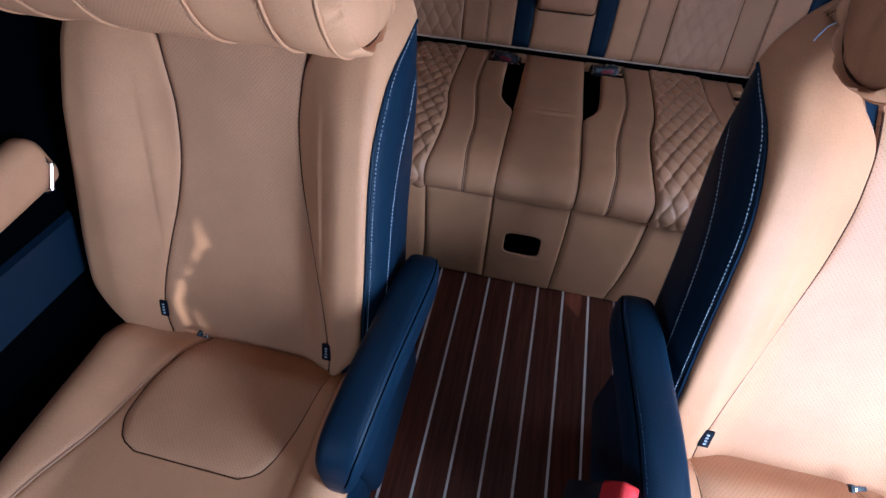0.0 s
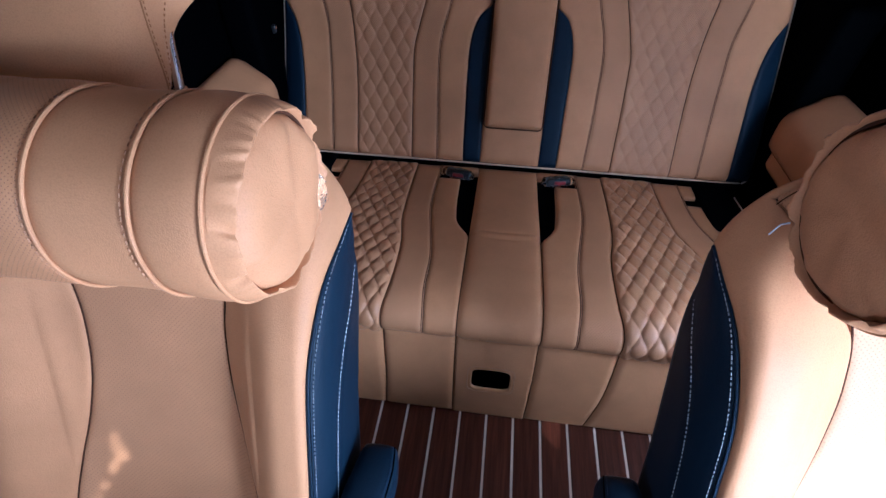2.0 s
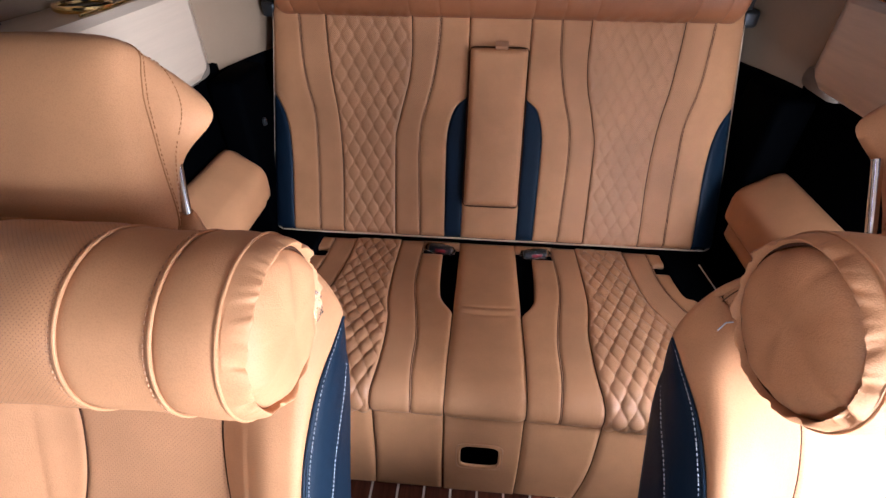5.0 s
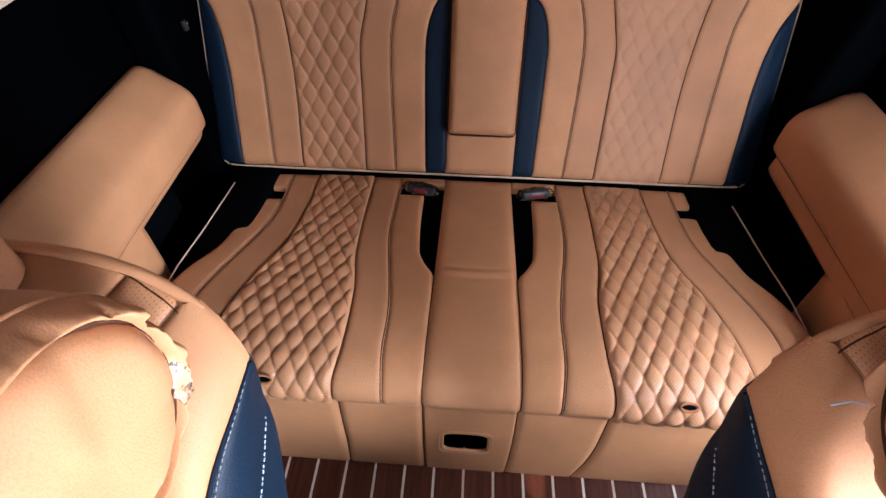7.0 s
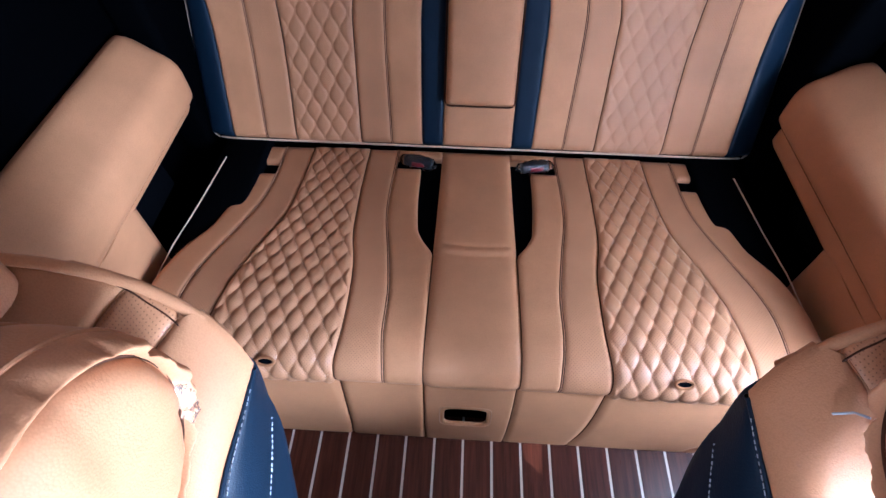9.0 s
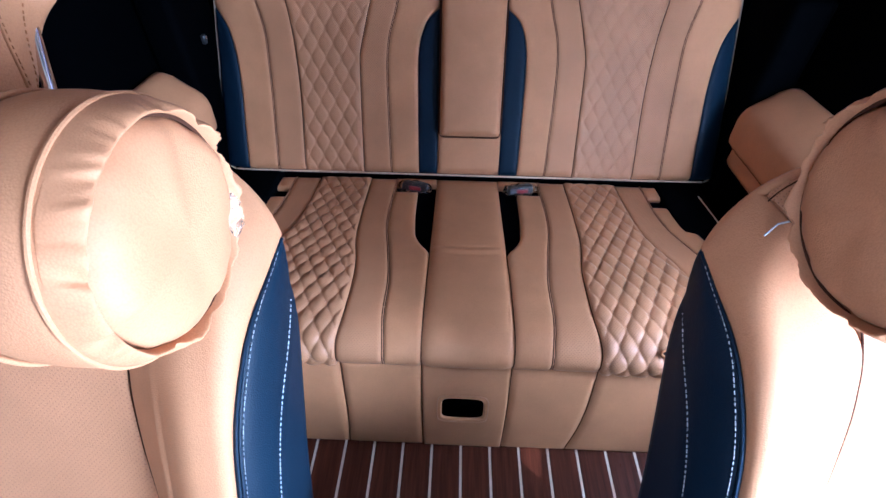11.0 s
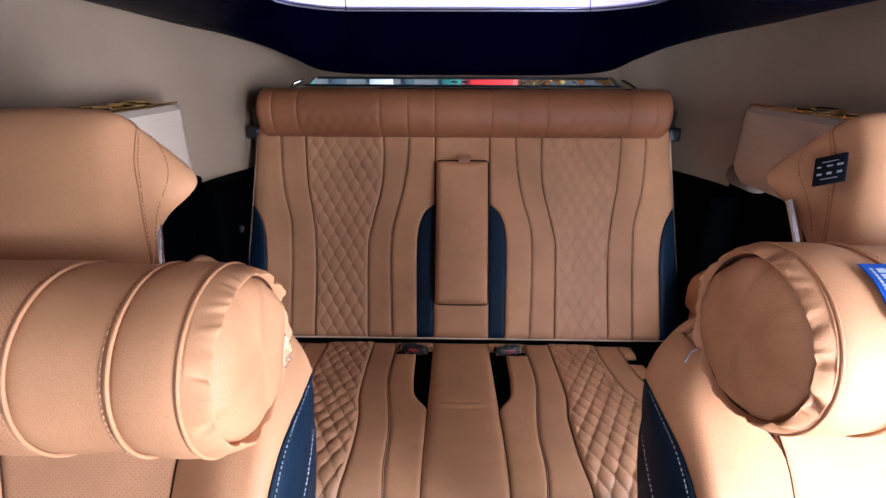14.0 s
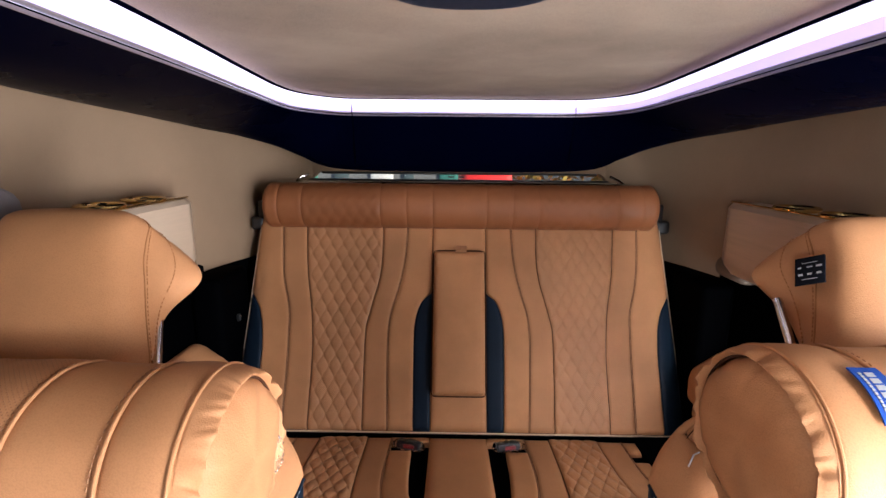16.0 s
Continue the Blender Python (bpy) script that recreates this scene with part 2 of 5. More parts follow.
def tube(points, radius, sides=6, closed=False):
    """A cord through points."""
    bm = bmesh.new()
    pts = [Vector(p) for p in points]
    rings = []
    count = len(pts)
    up = Vector((0.31, 0.17, 0.93))
    for i, p in enumerate(pts):
        a = pts[(i - 1) % count] if closed or i else p
        b = pts[(i + 1) % count] if closed or i < count - 1 else p
        t = (b - a).normalized()
        s = t.cross(up).normalized()
        r = s.cross(t)
        rings.append([bm.verts.new(p + radius * (math.cos(2 * math.pi * k / sides) * s + math.sin(2 * math.pi * k / sides) * r)) for k in range(sides)])
    for i in range(count if closed else count - 1):
        a, b = rings[i], rings[(i + 1) % count]
        for k in range(sides):
            bm.faces.new((a[k], a[(k + 1) % sides], b[(k + 1) % sides], b[k]))
    if not closed:
        bm.faces.new(rings[0])
        bm.faces.new(rings[-1][::-1])
    bmesh.ops.recalc_face_normals(bm, faces=bm.faces[:])
    return bm


def loft(rings, close_ring=True, caps=True):
    bm = bmesh.new()
    vs = [[bm.verts.new(p) for p in ring] for ring in rings]
    n = len(vs[0])
    for a, b in zip(vs, vs[1:]):
        for k in range(n if close_ring else n - 1):
            bm.faces.new((a[k], a[(k + 1) % n], b[(k + 1) % n], b[k]))
    if caps and close_ring:
        bm.faces.new(vs[0][::-1])
        bm.faces.new(vs[-1])
    bmesh.ops.recalc_face_normals(bm, faces=bm.faces[:])
    return bm


def dashes(points, length=0.005, gap=0.003, width=0.0011, lift=None):
    """A row of stitches along a line of (place, outward) pairs, joined as one thread."""
    verts, faces = [], []
    seg = []
    fine = []
    for (p, n), (q, m) in zip(points, points[1:]):
        d = (q - p).length
        steps = max(1, int(d / 0.0015))
        for i in range(steps):
            f = i / steps
            fine.append((p.lerp(q, f), n.lerp(m, f)))
    total, start = 0.0, None
    for (p, n), (q, m) in zip(fine, fine[1:]):
        phase = total % (length + gap)
        if phase < length:
            if start is None:
                start = (p, n)
            end = (q, m)
        elif start is not None:
            seg.append((start, end))
            start = None
        total += (q - p).length
    for (p, n), (q, m) in seg:
        t = (q - p).normalized()
        s = t.cross(n).normalized() * width / 2
        u = n.normalized()
        i = len(verts)
        verts += [p - s - u * 0.0004, p + s - u * 0.0004, q + s - u * 0.0004, q - s - u * 0.0004, p + u * 0.0009 - s * 0.5, p + u * 0.0009 + s * 0.5, q + u * 0.0009 + s * 0.5, q + u * 0.0009 - s * 0.5]
        faces += [(i + 4, i + 5, i + 6, i + 7), (i, i + 1, i + 5, i + 4), (i + 1, i + 2, i + 6, i + 5), (i + 2, i + 3, i + 7, i + 6), (i + 3, i, i + 4, i + 7)]
    me = bpy.data.meshes.new("stitch_rows")
    me.from_pydata([tuple(v) for v in verts], [], faces)
    bm = bmesh.new()
    bm.from_mesh(me)
    bpy.data.meshes.remove(me)
    return bm


def frame_at(surf, u, v, out, e=0.0015):
    p = surf(u, v)
    n = (surf(u + e, v) - surf(u - e, v)).cross(surf(u, v + e) - surf(u, v - e)).normalized()
    return p, n if n.dot(out) > 0 else -n


NECK = 0.80  # how nearly the wavy quilting seams touch


def quilt_seam(i, v, w, h, u0, v0):
    """Wavy quilting seam number i; neighbours sway against each other."""
    return u0 + w * (i / 2 + 0.25) - (-1) ** (i % 2) * NECK * w / 4 * math.cos(2 * math.pi * (v - v0) / h)


def ogee(w, h, depth, u0=0.0, v0=0.0):
    """Relief of quilting: leaf-shaped pillows between wavy seams."""

    def at(u, v):
        x = abs(u)
        i = int(math.floor((x - u0) / w * 2 - 0.5))
        for k in (i - 1, i, i + 1):
            a, b = quilt_seam(k, v, w, h, u0, v0), quilt_seam(k + 1, v, w, h, u0, v0)
            if a <= x <= b:
                f = (x - a) / (b - a)
                return depth * ((4 * f * (1 - f)) ** 0.5 * ((b - a) / (0.9 * w)) ** 0.75 - 0.35)
        return -0.35 * depth

    return at


def quilt_rows(w, h, left, right, surf, v0, v1, out, lift, u0=0.0, low=0.0):
    """Stitches along the wavy quilting seams, as one thread."""
    rows = []
    vs = np.linspace(v0 + 0.006, v1 - 0.006, int((v1 - v0) / h * 20))
    for n in range(0, int(1.6 / w)):
        run = []
        for v in vs:
            u = math.copysign(quilt_seam(n, v, w, h, u0, low), left(v))
            if min(left(v), right(v)) + 0.005 < u < max(left(v), right(v)) - 0.005:
                pt, nn = frame_at(surf, u, v, Vector(out))
                run.append((pt + nn * lift, nn))
            else:
                if len(run) > 2:
                    rows.append(dashes(run, 0.0024, 0.0014, 0.0011))
                run = []
        if len(run) > 2:
            rows.append(dashes(run, 0.0024, 0.0014, 0.0011))
    return merged(*rows)


def panel(name, mat, parent, left, right, surf, v0, v1, out, nu=14, nv=40, puff=0.0036, edge=0.0024, ends=(True, True), relief=None, label="", sink=0.0016, skirt=0.02, hole=None):
    """A padded leather panel on the surface surf(u, v), between the lines u = left(v) and u = right(v)."""
    bm = bmesh.new()
    uv = bm.loops.layers.uv.new("UVMap")
    grid, places = [], {}
    out = Vector(out)
    for j in range(nv + 1):
        f = j / nv
        v = v0 + (v1 - v0) * f
        a, b = left(v), right(v)
        row = []
        for i in range(nu + 1):
            g = 0.5 - 0.5 * math.cos(math.pi * i / nu) if relief is None else i / nu
            u = a + (b - a) * g
            p, n = frame_at(surf, u, v, out)
            d = min(abs(u - a), abs(b - u))
            if ends[0]:
                d = min(d, abs(v - v0))
            if ends[1]:
                d = min(d, abs(v1 - v))
            rise = 1 - math.exp(-d / edge)
            h = -sink + (puff + sink) * rise
            if relief:
                h += relief(u, v) * min(1.0, d / 0.012)
            vert = bm.verts.new(p + n * h)
            places[vert] = (u, v)
            row.append((vert, p - n * skirt))
        grid.append(row)
    for j in range(nv):
        for i in range(nu):
            if hole and hole(*places[grid[j][i][0]]) and hole(*places[grid[j + 1][i + 1][0]]):
                continue
            bm.faces.new((grid[j][i][0], grid[j][i + 1][0], grid[j + 1][i + 1][0], grid[j + 1][i][0]))
    rim = [grid[0][i] for i in range(nu)] + [grid[j][nu] for j in range(nv)] + [grid[nv][i] for i in range(nu, 0, -1)] + [grid[j][0] for j in range(nv, 0, -1)]
    low = []
    for vert, p in rim:
        w = bm.verts.new(p)
        places[w] = places[vert]
        low.append((vert, w))
    for (a, aw), (b, bw) in zip(low, low[1:] + low[:1]):
        bm.faces.new((b, a, aw, bw))
    bm.faces.ensure_lookup_table()
    mid = bm.faces[nu // 2]
    mid.normal_update()
    _, n = frame_at(surf, *places[mid.verts[0]], out)
    if mid.normal.dot(n) < 0:
        bmesh.ops.reverse_faces(bm, faces=bm.faces[:])
    for face in bm.faces:
        for loop in face.loops:
            loop[uv].uv = places[loop.vert]
    return part(name, bm, mat, parent, label, sharp=60)


def seam_cord(name, line, surf, v0, v1, out, parent, mat, lift=0.001, radius=0.0014, steps=40):
    pts = []
    for k in range(steps + 1):
        v = v0 + (v1 - v0) * k / steps
        p, n = frame_at(surf, line(v), v, Vector(out))
        pts.append(p + n * lift)
    return part(name, tube(pts, radius), mat, parent)


def mirror(line):
    return lambda v: -line(v)


def const(value):
    return lambda v: value


# ---- the van's shell ----
FLOOR_BACK, FLOOR_FRONT = 1.15, -2.6
floor = part("floor", box(-0.86, 0.86, FLOOR_FRONT, FLOOR_BACK, -0.06, -0.006), black, None)
tagged(floor, "dark mahogany floor with cream inlay strips", "floor", kind="structure")

# side walls: a dark lower lining, a beige upper lining with a window opening, and the pillars at the back
for sign, side in ((-1, "left"), (1, "right")):
    x0, x1 = (0.83, 0.89)
    lo, hi = sorted((sign * x0, sign * x1))
    door_gap = (-1.52, -0.03) if sign > 0 else (-1.36, -1.355)
    solid_wall = [box(lo, hi, FLOOR_FRONT, door_gap[0], -0.05, 0.60), box(lo, hi, door_gap[1], 1.2, -0.05, 0.60), box(lo, hi, door_gap[0], door_gap[1], -0.05, 0.08), box(lo, hi, max(-0.42, door_gap[1]), 1.2, 0.60, 1.055), box(lo, hi, 0.06, 1.2, 1.055, 1.45), box(lo, hi, min(-1.40, door_gap[0]), 0.06, 1.24, 1.45)]
    if sign > 0:
        solid_wall.append(box(lo, hi, FLOOR_FRONT, door_gap[0], 0.60, 1.45))
    else:  # with an unseen opening added for the fill lamp on the driver's side
        solid_wall += [box(lo, hi, FLOOR_FRONT, -2.24, 0.60, 1.45), box(lo, hi, -1.66, -1.40, 0.60, 1.45), box(lo, hi, -2.24, -1.66, 0.60, 0.885), box(lo, hi, -2.24, -1.66, 1.175, 1.45)]
    if sign < 0:  # wall added across the window opening, to keep light out on this side
        solid_wall += [box(lo, hi, -1.40, -0.42, 0.60, 1.055), box(lo, hi, -1.40, 0.06, 1.055, 1.24)]
    wall = part("wall_%s" % side, merged(*solid_wall), suede_wall, None)
    tagged(wall, "beige fabric-lined van side wall with dark lower trim", "wall", kind="structure")
    lo, hi = sorted((sign * 0.795, sign * 0.829))
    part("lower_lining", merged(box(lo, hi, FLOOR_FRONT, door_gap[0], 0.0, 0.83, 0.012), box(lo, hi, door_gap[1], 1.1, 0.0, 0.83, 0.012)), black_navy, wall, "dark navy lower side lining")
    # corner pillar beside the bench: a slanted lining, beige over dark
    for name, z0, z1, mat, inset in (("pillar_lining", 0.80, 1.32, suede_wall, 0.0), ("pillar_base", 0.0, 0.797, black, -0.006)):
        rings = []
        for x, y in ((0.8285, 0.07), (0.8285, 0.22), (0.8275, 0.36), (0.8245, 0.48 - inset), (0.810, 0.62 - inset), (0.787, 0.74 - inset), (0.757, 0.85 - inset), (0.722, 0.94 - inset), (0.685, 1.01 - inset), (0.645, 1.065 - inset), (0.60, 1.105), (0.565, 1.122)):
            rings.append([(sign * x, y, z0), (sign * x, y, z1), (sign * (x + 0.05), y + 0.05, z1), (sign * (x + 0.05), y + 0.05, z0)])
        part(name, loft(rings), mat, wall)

rear = part("wall_rear", merged(box(-0.86, 0.86, 1.125, 1.18, -0.05, 1.04), box(-0.86, -0.60, 1.125, 1.18, 1.04, 1.45), box(0.60, 0.86, 1.125, 1.18, 1.04, 1.45), box(-0.60, 0.60, 1.125, 1.18, 1.093, 1.45), loft([[(-0.60, y, 1.04), (-0.545, y, 1.093), (-0.60, y, 1.093)] for y in (1.125, 1.18)]), loft([[(0.60, y, 1.04), (0.545, y, 1.093), (0.60, y, 1.093)] for y in (1.125, 1.18)])), suede_wall, None)
tagged(rear, "beige rear wall with a low window opening", "wall", kind="structure")
front = part("wall_front", merged(box(-0.86, 0.86, FLOOR_FRONT - 0.06, FLOOR_FRONT, -0.05, 0.88), box(-0.86, 0.86, FLOOR_FRONT - 0.06, FLOOR_FRONT, 1.18, 1.45), box(-0.86, -0.60, FLOOR_FRONT - 0.06, FLOOR_FRONT, 0.88, 1.18), box(0.60, 0.86, FLOOR_FRONT - 0.06, FLOOR_FRONT, 0.88, 1.18)), suede_wall, None)
tagged(front, "dark front bulkhead with the windscreen opening", "wall", kind="structure")

# rear window: frame, glass and sill
window = thing("window_1", (0, 1.15, 1.04), "low rear window with a chrome and black surround", "window", kind="structure")
part("pane", box(-0.60, 0.60, 1.160, 1.165, 1.045, 1.09), clear, window).visible_shadow = False
part("window_sill", box(-0.60, 0.60, 1.085, 1.130, 1.026, 1.060, 0.004), cream_box, window, "pale sill trim")
trim_line = [(-0.575, 1.108, 1.084), (-0.600, 1.096, 1.072), (-0.620, 1.085, 1.058), (-0.604, 1.083, 1.0525), (0.0, 1.082, 1.0525), (0.604, 1.083, 1.0525), (0.620, 1.085, 1.058), (0.600, 1.096, 1.072), (0.575, 1.108, 1.084)]
part("chrome_trim", tube(trim_line, 0.0046, 8), chrome, window, "polished trim line along the sill")
part("window_frame", merged(box(-0.575, 0.575, 1.114, 1.128, 1.060, 1.067, 0.002), box(-0.53, 0.53, 1.118, 1.130, 1.085, 1.094, 0.003)), black_plastic, window)
for x in (-0.04, 0.0):
    part("wiper_clip", box(x, x + 0.022, 1.108, 1.124, 1.074, 1.080, 0.002), black_plastic, window)

# ceiling with a lit cove around it
INNER = [(0.36, -2.5), (0.37, -0.9), (0.41, -0.13), (0.45, 0.30), (0.470, 0.55), (0.468, 0.64), (0.448, 0.71), (0.405, 0.775), (0.345, 0.815), (0.2, 0.82), (0.0, 0.82)]
OUTER = [(0.74, -2.5, 1.40), (0.76, -0.9, 1.360), (0.79, 0.10, 1.282), (0.80, 0.42, 1.262), (0.775, 0.60, 1.243), (0.70, 0.72, 1.222), (0.60, 0.80, 1.189), (0.52, 0.85, 1.152), (0.43, 0.885, 1.115), (0.2, 0.89, 1.105), (0.0, 0.89, 1.105)]
LED_Z = 1.285


def cove_line(table, f):
    s = f * (len(table) - 1)
    cols = [interp([(i, row[c]) for i, row in enumerate(table)])(s) for c in range(len(table[0]))]
    return cols


cove_steps = 70
half_in = [cove_line(INNER, k / cove_steps) for k in range(cove_steps + 1)]
half_out = [cove_line(OUTER, k / cove_steps) for k in range(cove_steps + 1)]
inner_line = [Vector((-x, y, LED_Z)) for x, y in half_in] + [Vector((x, y, LED_Z)) for x, y in half_in[-2::-1]]
outer_line = [Vector((-x, y, z)) for x, y, z in half_out] + [Vector((x, y, z)) for x, y, z in half_out[-2::-1]]

ceiling = thing("ceiling", (0, 0, 1.34), "beige suede ceiling framed by a lit navy cove", "ceiling", kind="structure")
bm = bmesh.new()
bm.faces.new([bm.verts.new((p.x, p.y, 1.332)) for p in inner_line])
bmesh.ops.triangulate(bm, faces=bm.faces[:])
top = bmesh.ops.extrude_face_region(bm, geom=bm.faces[:])
bmesh.ops.translate(bm, verts=[v for v in top["geom"] if isinstance(v, bmesh.types.BMVert)], vec=(0, 0, 0.03))
bmesh.ops.recalc_face_normals(bm, faces=bm.faces[:])
part("ceiling_lining", bm, suede, ceiling)
part("roof", box(-0.9, 0.9, -2.7, 1.25, 1.45, 1.48), black_navy, ceiling)
rings = []
for a, b in zip(inner_line, outer_line):
    ring = []
    away = (b - a)
    for f, sag in ((0, 0.0), (0.06, 0.004), (0.2, 0.016), (0.4, 0.026), (0.6, 0.028), (0.8, 0.020), (0.93, 0.006), (1.0, -0.004)):
        ring.append(a + away * f + Vector((0, 0, -sag - 0.004)))
    flat = Vector((away.x, away.y, 0)).normalized()
    ring += [b + Vector((0, 0, 0.05)), a + flat * 0.10 + Vector((0, 0, 0.09)), a + flat * 0.026 + Vector((0, 0, 0.08)), a + flat * 0.026 + Vector((0, 0, 0.004))]
    rings.append(ring)
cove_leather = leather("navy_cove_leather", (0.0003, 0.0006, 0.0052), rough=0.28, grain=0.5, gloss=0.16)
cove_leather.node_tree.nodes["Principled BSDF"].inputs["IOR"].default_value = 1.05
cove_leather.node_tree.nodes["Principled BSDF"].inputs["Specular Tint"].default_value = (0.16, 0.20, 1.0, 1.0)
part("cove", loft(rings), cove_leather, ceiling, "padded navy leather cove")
rings = []
for a, b in zip(inner_line, outer_line):
    away = (b - a)
    away.z = 0
    away.normalize()
    rings.append([a + away * 0.004 + Vector((0, 0, 0.006)), a + away * 0.012 + Vector((0, 0, 0.045)), a + away * 0.02 + Vector((0, 0, 0.045)), a + away * 0.02 + Vector((0, 0, 0.006))])
part("light_strip", loft(rings), led, ceiling, "glowing white light strip")
rings = []
for a, b in zip(inner_line, outer_line):
    away = (b - a)
    away.z = 0
    away.normalize()
    rings.append([a + away * 0.0005 + Vector((0, 0, 0.004)), a + away * 0.0015 + Vector((0, 0, 0.022)), a + away * 0.0035 + Vector((0, 0, 0.022)), a + away * 0.0035 + Vector((0, 0, 0.004))])
part("diffuser_lip", loft(rings), lilac_lip, ceiling, "lilac lip below the light strip")
trim_metal = solid("lilac_metal_trim", (0.55, 0.52, 0.62), 0.3, 0.8)
part("light_trim", merged(tube([p + Vector((0, 0, 0.003)) for p in inner_line], 0.0028), tube([p + Vector((0, 0, -0.004)) for p in inner_line], 0.0022)), trim_metal, ceiling, "thin metal trim lines")
for x in (-0.345, 0.352):
    part("joint", tube([(x, 0.812, 1.335), (x + 0.003, 0.810, 1.283), (x + 0.002, 0.822, 1.26), (x, 0.86, 1.13)], 0.0014), black_navy, ceiling)
lamp = thing("ceiling_console", (-0.016, -0.24, 1.33), "oval navy ceiling console", "ceiling lamp")
rings = []
for z, k in ((1.332, 1.0), (1.324, 1.0), (1.318, 0.96), (1.316, 0.85)):
    rings.append([(-0.016 + 0.105 * k * math.copysign(abs(math.cos(a)) ** 0.8, math.cos(a)), -0.26 + 0.12 * k * math.sin(a), z) for a in [2 * math.pi * i / 40 for i in range(40)]])
part("housing", loft(rings), navy, lamp)

# ledges on the side walls with cup holders in them
for sign in (-1, 1):
    y0, y1, xin, zt = (-0.25, 0.53, 0.70, 1.045) if sign < 0 else (0.12, 0.60, 0.715, 1.04)
    ledge = thing("side_ledge", (sign * 0.76, 0.2, 0.9), "pale wooden side ledge with a brass-rimmed cup holder", "ledge", "side ledges")
    rings = []
    for y in (y0, y0 + 0.01, y1 - 0.05, y1 - 0.015, y1):
        k = 0.0 if y < y1 - 0.03 else (0.012 if y < y1 - 0.001 else 0.03)
        rings.append([(sign * 0.829, y, 0.835), (sign * (xin + 0.022 + k), y, 0.848 + k), (sign * (xin + k), y, 0.875 + k), (sign * (xin + k), y, zt - 0.012), (sign * (xin + 0.012 + k), y, zt), (sign * 0.829, y, zt)])
    part("ledge_body", loft(rings), cream_box, ledge)
    part("lower_padding", box(*sorted((sign * 0.805, sign * 0.735)), y1 - 0.10, y1 + 0.045, 0.825, 0.885, 0.028, 4), shaded_pad, ledge, "padded end, its cloth darkened for the shadow there")
    for y in (0.26, 0.40):
        cup = [Vector((sign * (xin + 0.06) + 0.042 * math.cos(a), y + 0.042 * math.sin(a), zt + 0.006)) for a in [2 * math.pi * i / 32 for i in range(32)]]
        rim = part("cup_holder", tube(cup, 0.006, 8, True), brass, ledge, "brass cup holder rim")
        disc = bmesh.new()
        bmesh.ops.create_circle(disc, cap_ends=True, segments=32, radius=0.04, matrix=Matrix.Translation((sign * (xin + 0.06), y, zt + 0.004)))
        part("cup_well", disc, black_plastic, rim)
    part("ledge_rim", tube([(sign * (xin + 0.016), y, zt + 0.004) for y in (0.19, 0.3, 0.45, y1 - 0.02)], 0.0022), brass, ledge)

# folded grey blind in the window of one side wall
blind = thing("window_blind", (-0.82, -0.2, 1.06), "grey fabric blind with a small yellow tab beside the ledge", "blind")
rings = []
for x in (-0.826, -0.812, -0.805):
    k = 1.0 if x < -0.81 else 0.97
    rings.append([(x, -0.30 + (0.44 * k) * math.copysign(abs(math.cos(a)) ** 0.6, math.cos(a)), 1.055 + 0.075 * k * math.copysign(abs(math.sin(a)) ** 0.7, math.sin(a))) for a in [2 * math.pi * i / 40 for i in range(40)]])
part("fabric", loft(rings), cloth("grey_blind", (0.22, 0.20, 0.20), 0.9), blind)
part("tab", box(-0.806, -0.798, 0.02, 0.03, 1.055, 1.075, 0.002), solid("yellow_tab", (0.8, 0.5, 0.02), 0.5), blind)

# ---- the rear bench ----
bench = thing("bench_seat", (0, 0.3, 0.0), "tan leather three-seat bench with quilted panels and navy inserts", "bench seat")

PROFILE = [(0.004, 0.268), (-0.012, 0.283), (-0.016, 0.303), (-0.004, 0.328), (0.022, 0.343), (0.06, 0.349), (0.13, 0.350), (0.20, 0.343), (0.27, 0.334), (0.40, 0.319), (0.50, 0.310), (0.60, 0.302)]
arc = [0.0]
for (ya, za), (yb, zb) in zip(PROFILE, PROFILE[1:]):
    arc.append(arc[-1] + math.hypot(yb - ya, zb - za))
prof_y = interp([(a, p[0]) for a, p in zip(arc, PROFILE)])
prof_z = interp([(a, p[1]) for a, p in zip(arc, PROFILE)])
CUSHION_END = arc[-1]


def cushion_surf(u, t):
    t2 = min(max(t, 0.0), CUSHION_END)
    dy = t - t2
    return Vector((u, prof_y(t2) + dy, prof_z(t2) - 0.008 * (u / 0.6) ** 2 * (1 if t > 0.1 else t / 0.1)))


def at_depth(keys):
    """A seam line given by depth y, as a line over the length along the cushion."""
    line = interp(keys)
    return lambda t: line(max(prof_y(min(max(t, 0.0), CUSHION_END)), 0.0))


def length_at(y):
    lo, hi = 0.06, CUSHION_END
    for _ in range(30):
        mid = (lo + hi) / 2
        lo, hi = (mid, hi) if prof_y(mid) < y else (lo, mid)
    return lo


C1 = at_depth([(0, 0.091), (0.3, 0.089), (0.6, 0.087)])
C1_CUT = at_depth([(0, 0.091), (0.245, 0.090), (0.262, 0.096), (0.285, 0.112), (0.32, 0.128), (0.36, 0.133), (0.6, 0.141)])
C2 = at_depth([(0, 0.166), (0.05, 0.171), (0.15, 0.172), (0.26, 0.187), (0.35, 0.202), (0.6, 0.203)])
C3 = at_depth([(0, 0.259), (0.05, 0.252), (0.13, 0.249), (0.21, 0.254), (0.30, 0.271), (0.40, 0.277), (0.6, 0.278)])
C4 = at_depth([(0, 0.523), (0.065, 0.514), (0.14, 0.502), (0.24, 0.476), (0.34, 0.442), (0.45, 0.430), (0.6, 0.426)])
C5 = at_depth([(0, 0.592), (0.06, 0.588), (0.12, 0.587), (0.18, 0.578), (0.28, 0.547), (0.39, 0.511), (0.6, 0.500)])
